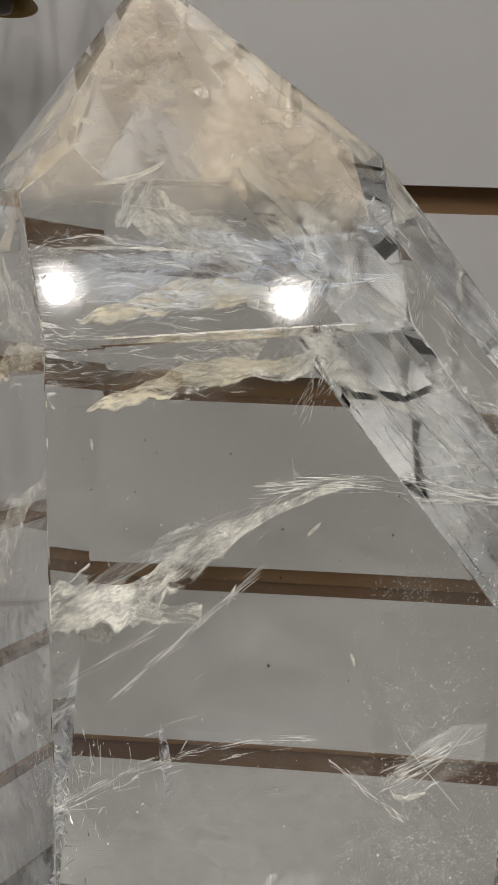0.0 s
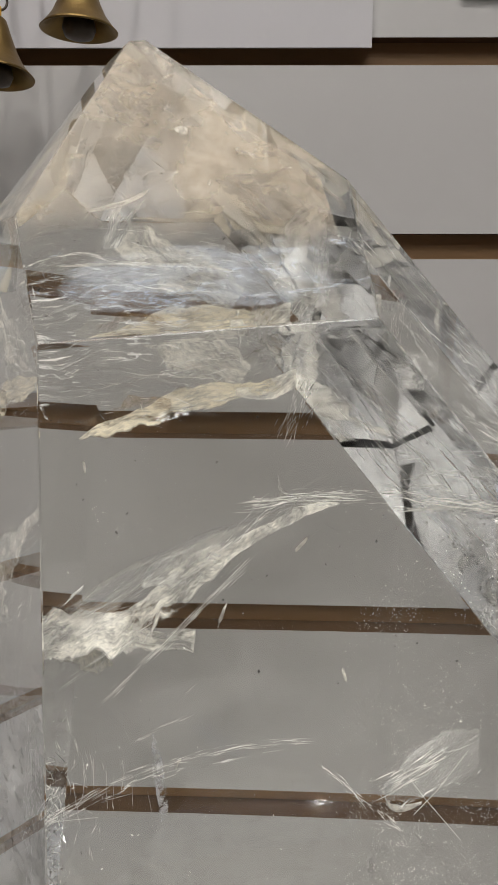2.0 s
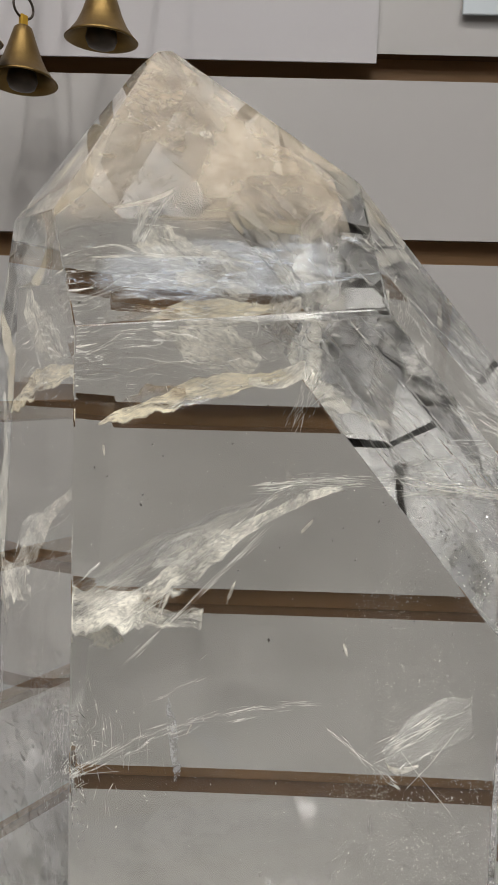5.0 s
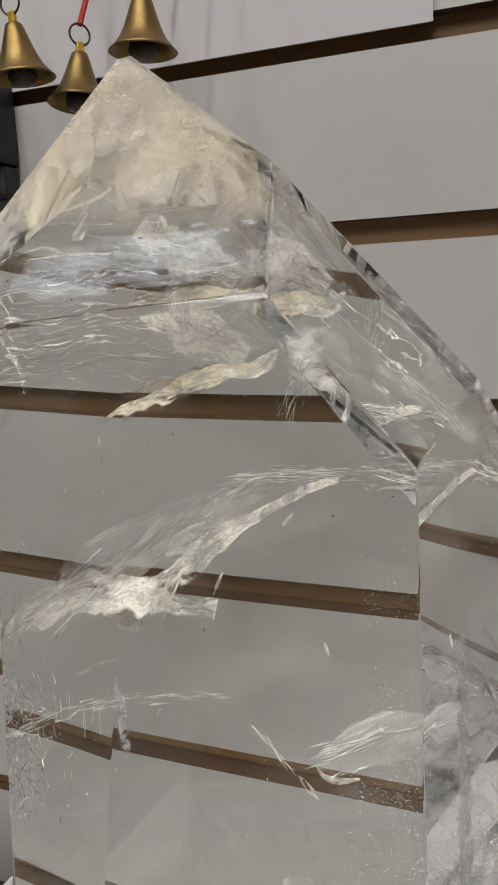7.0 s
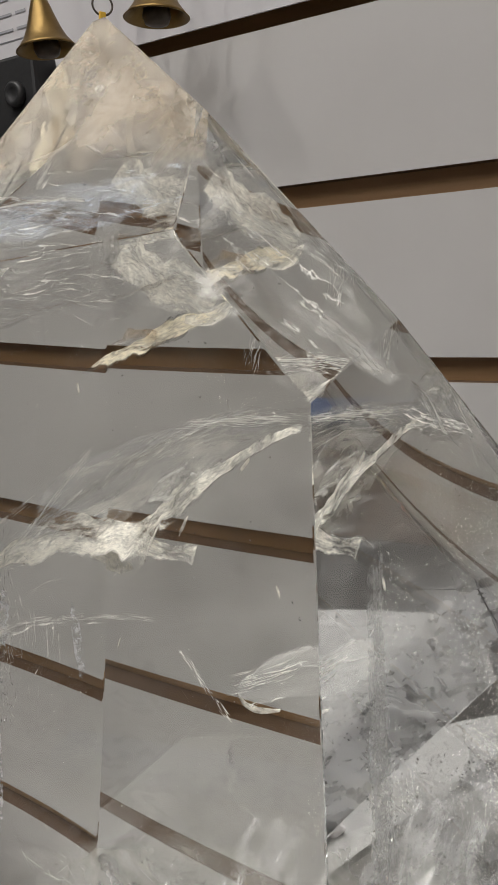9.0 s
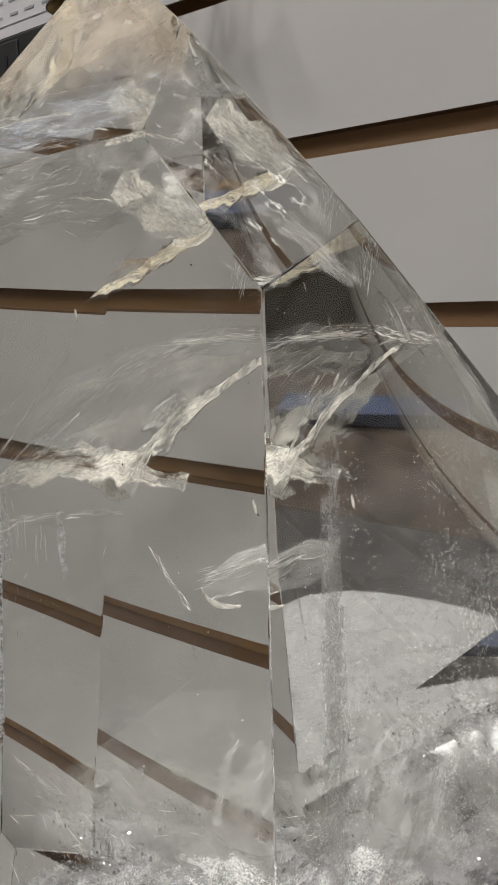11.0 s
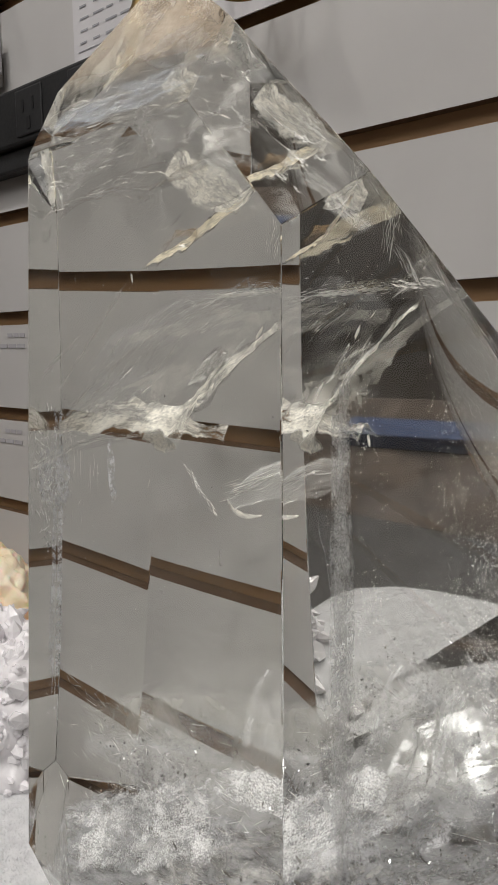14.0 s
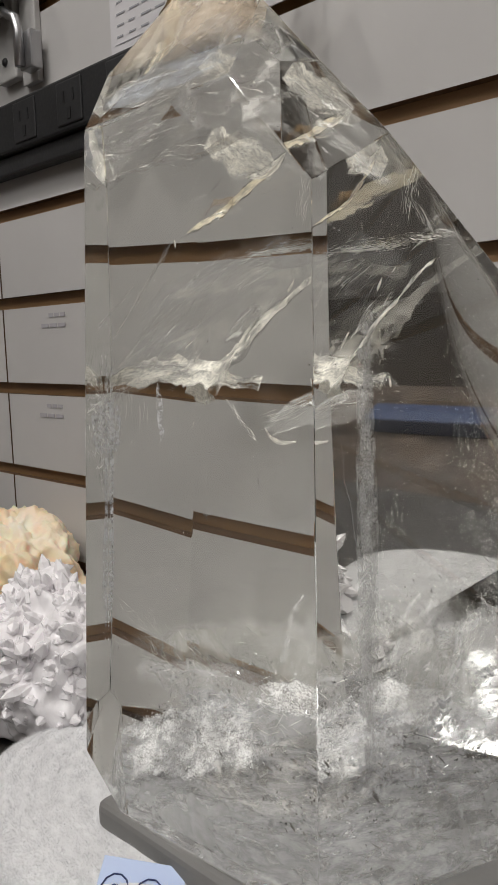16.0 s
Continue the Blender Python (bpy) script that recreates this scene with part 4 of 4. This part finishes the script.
part("sheet", block(-0.017, 0.02, -0.012, 0.012, 0, 0.0006, 0.0002, 1), BLUE, card)
for dx in (-0.008, 0.007):
    part("print", tube([(dx + (0.001 + 0.00035 * k) * math.cos(k * 0.55), (0.001 + 0.00035 * k) * math.sin(k * 0.55), 0.0009) for k in range(20)], 0.00035, 6), NAVY, card, "curled dark print")

# ---- notice, power strip, bracket, tags, writing ----
notice = thing("paper_notice", (0, WALL_Y, 0), "white printed paper notice hung on the slatwall", "notice")
part("sheet", block(-0.205, 0.08, -0.0022, -0.0012, 1.406, 1.70), PAPER, notice)
r = random.Random(4)
for k in range(6):
    for j in range(5):
        xa = -0.198 + 0.0135 * j + r.uniform(0, 0.002)
        part("text_line", block(xa, xa + r.uniform(0.006, 0.0115), -0.0026, -0.0024, 1.428 + 0.0075 * k, 1.4293 + 0.0075 * k), INK, notice)
part("rule", block(-0.20, -0.115, -0.0026, -0.0024, 1.4235, 1.4239), INK, notice)

strip = thing("power_strip", (0, WALL_Y, 0), "black power strip with sockets fixed along the slatwall", "power strip")
part("body", block(-0.75, -0.118, -0.018, -0.0002, 1.372, 1.4105, 0.002), BLACK, strip)
part("lip", block(-0.75, -0.119, -0.013, -0.0003, 1.357, 1.3715, 0.0015), CHARCOAL, strip)
for k in range(8):
    x = -0.175 - 0.062 * k
    socket = part("socket", block(x - 0.016, x + 0.016, -0.0192, -0.0175, 1.376, 1.407, 0.001), CHARCOAL, strip)
    for dx, dz, w in ((-0.006, 0.004, 0.001), (0.006, 0.004, 0.001), (0.0, -0.008, 0.0022)):
        part("slot", block(x + dx - w, x + dx + w, -0.0198, -0.0190, 1.3915 + dz - 0.004, 1.3915 + dz + 0.004), BLACK, socket)
button = part("button", lathe([(0.0, 0.0), (0.0062, 0.0), (0.0062, 0.003), (0.0045, 0.0042), (0.003, 0.003), (0.0, 0.003)], 24), CHARCOAL, strip, "round switch", smooth=True)
button.matrix_local = pose(-0.131, -0.018, 1.3915, 90)

bracket = thing("shelf_bracket", (0, WALL_Y, 0), "grey steel bracket with a chromed hook rod on the slatwall", "bracket")
part("standard", block(-0.318, -0.296, -0.006, -0.0004, 1.424, 1.62, 0.0008), GREY_PAINT, bracket)
part("plate", block(-0.352, -0.322, -0.009, -0.0004, 1.432, 1.62, 0.0015), GREY_PAINT, bracket)
part("hook_rod", tube([(-0.42, -0.03, 1.498), (-0.36, -0.026, 1.487), (-0.315, -0.022, 1.476), (-0.302, -0.020, 1.468), (-0.300, -0.019, 1.458), (-0.300, -0.019, 1.432)], 0.004, 12), STEEL, bracket, "chromed bent rod", smooth=True)
rail = part("rail", block(-0.305, -0.287, -0.016, -0.0062, 1.430, 1.458, 0.001), STEEL, bracket)
for z in (1.447, 1.49):
    screw = part("screw", lathe([(0.0, 0.0), (0.0035, 0.0), (0.003, 0.0015), (0.0, 0.0018)], 16), CHARCOAL, bracket, smooth=True)
    screw.matrix_local = pose(-0.338, -0.009, z, 90)
dark = part("shelf_edge", block(-0.75, -0.30, -0.06, -0.0004, 1.50, 1.515, 0.001), BLACK)
dark.location = (0, WALL_Y, 0)
tagged(dark, "black edge of a shelf on the slatwall", "shelf")

tag = thing("plastic_tag", (0, WALL_Y, 0), "clear bluish plastic ticket holder hung on the slatwall", "tag")
part("sleeve", block(0.115, 0.165, -0.003, -0.0015, 1.4255, 1.47, 0.0005), surface("clear_bluish_plastic", (0.62, 0.68, 0.72), (0.68, 0.74, 0.78), rough=0.2), tag)

for z, x in ((1.234, -0.322), (1.157, -0.333)):
    note = thing("pen_note", (x, WALL_Y, z), "two lines of faint handwriting on the slatwall", "writing", "pen notes")
    for row, (dx, w) in enumerate(((0.012, 0.026), (0.0, 0.038))):
        for j in range(3):
            a = dx + w * j / 3
            part("pen_stroke", block(a, a + w / 3 - 0.002, -0.0006, -0.0003, 0.004 - 0.0085 * row, 0.0072 - 0.0085 * row), PEN, note)

# ---- brass bells ----
def bell(at, size, lean, group="brass bells on cords"):
    ob = thing("brass_bell", at, "small worn brass bell hanging by a ring before the slatwall", "bell", group)
    outer = [(0.0, 0.95), (0.13, 0.95), (0.16, 0.92), (0.20, 0.80), (0.26, 0.62), (0.34, 0.40), (0.43, 0.22), (0.55, 0.07), (0.62, 0.0)]
    inner = [(0.59, 0.0), (0.50, 0.08), (0.39, 0.22), (0.30, 0.40), (0.22, 0.62), (0.15, 0.82), (0.0, 0.86)]
    part("shell", lathe([(r * size, h * size) for r, h in outer + inner], 40), BRASS, ob, smooth=True)
    part("clapper", lathe([(0.0, 0.28 * size), (0.05 * size, 0.27 * size), (0.24 * size, 0.16 * size), (0.27 * size, 0.02 * size), (0.22 * size, -0.10 * size), (0.10 * size, -0.14 * size), (0.0, -0.14 * size)], 24), DARK_IRON, ob, "dark hanging clapper", smooth=True)
    part("loop", block(-0.07 * size, 0.07 * size, -0.05 * size, 0.05 * size, 0.93 * size, 1.16 * size, 0.02 * size), YELLOW, ob, "bright yellow brass loop")
    part("ring", tube([(0.20 * size * math.cos(a), 0, (1.30 + 0.20 * math.sin(a)) * size) for a in (2 * math.pi * k / 28 for k in range(29))], 0.022 * size, 8), DARK_IRON, ob, "thin dark wire ring", smooth=True)
    part("cord", tube([(0, 0, 1.48 * size), (0.01, 0.004, 3.2 * size), (0.0, 0.01, 7 * size)], 0.0012, 6), RED, ob, "red hanging cord")
    ob.matrix_world = pose(*at, *lean)
    return ob


bell((-0.030, 0.336, 1.402), 0.0225, (0, 2, 20))
bell((-0.060, 0.334, 1.386), 0.0215, (-4, 6, 50))
bell((-0.0755, 0.318, 1.394), 0.0215, (3, -4, 0))
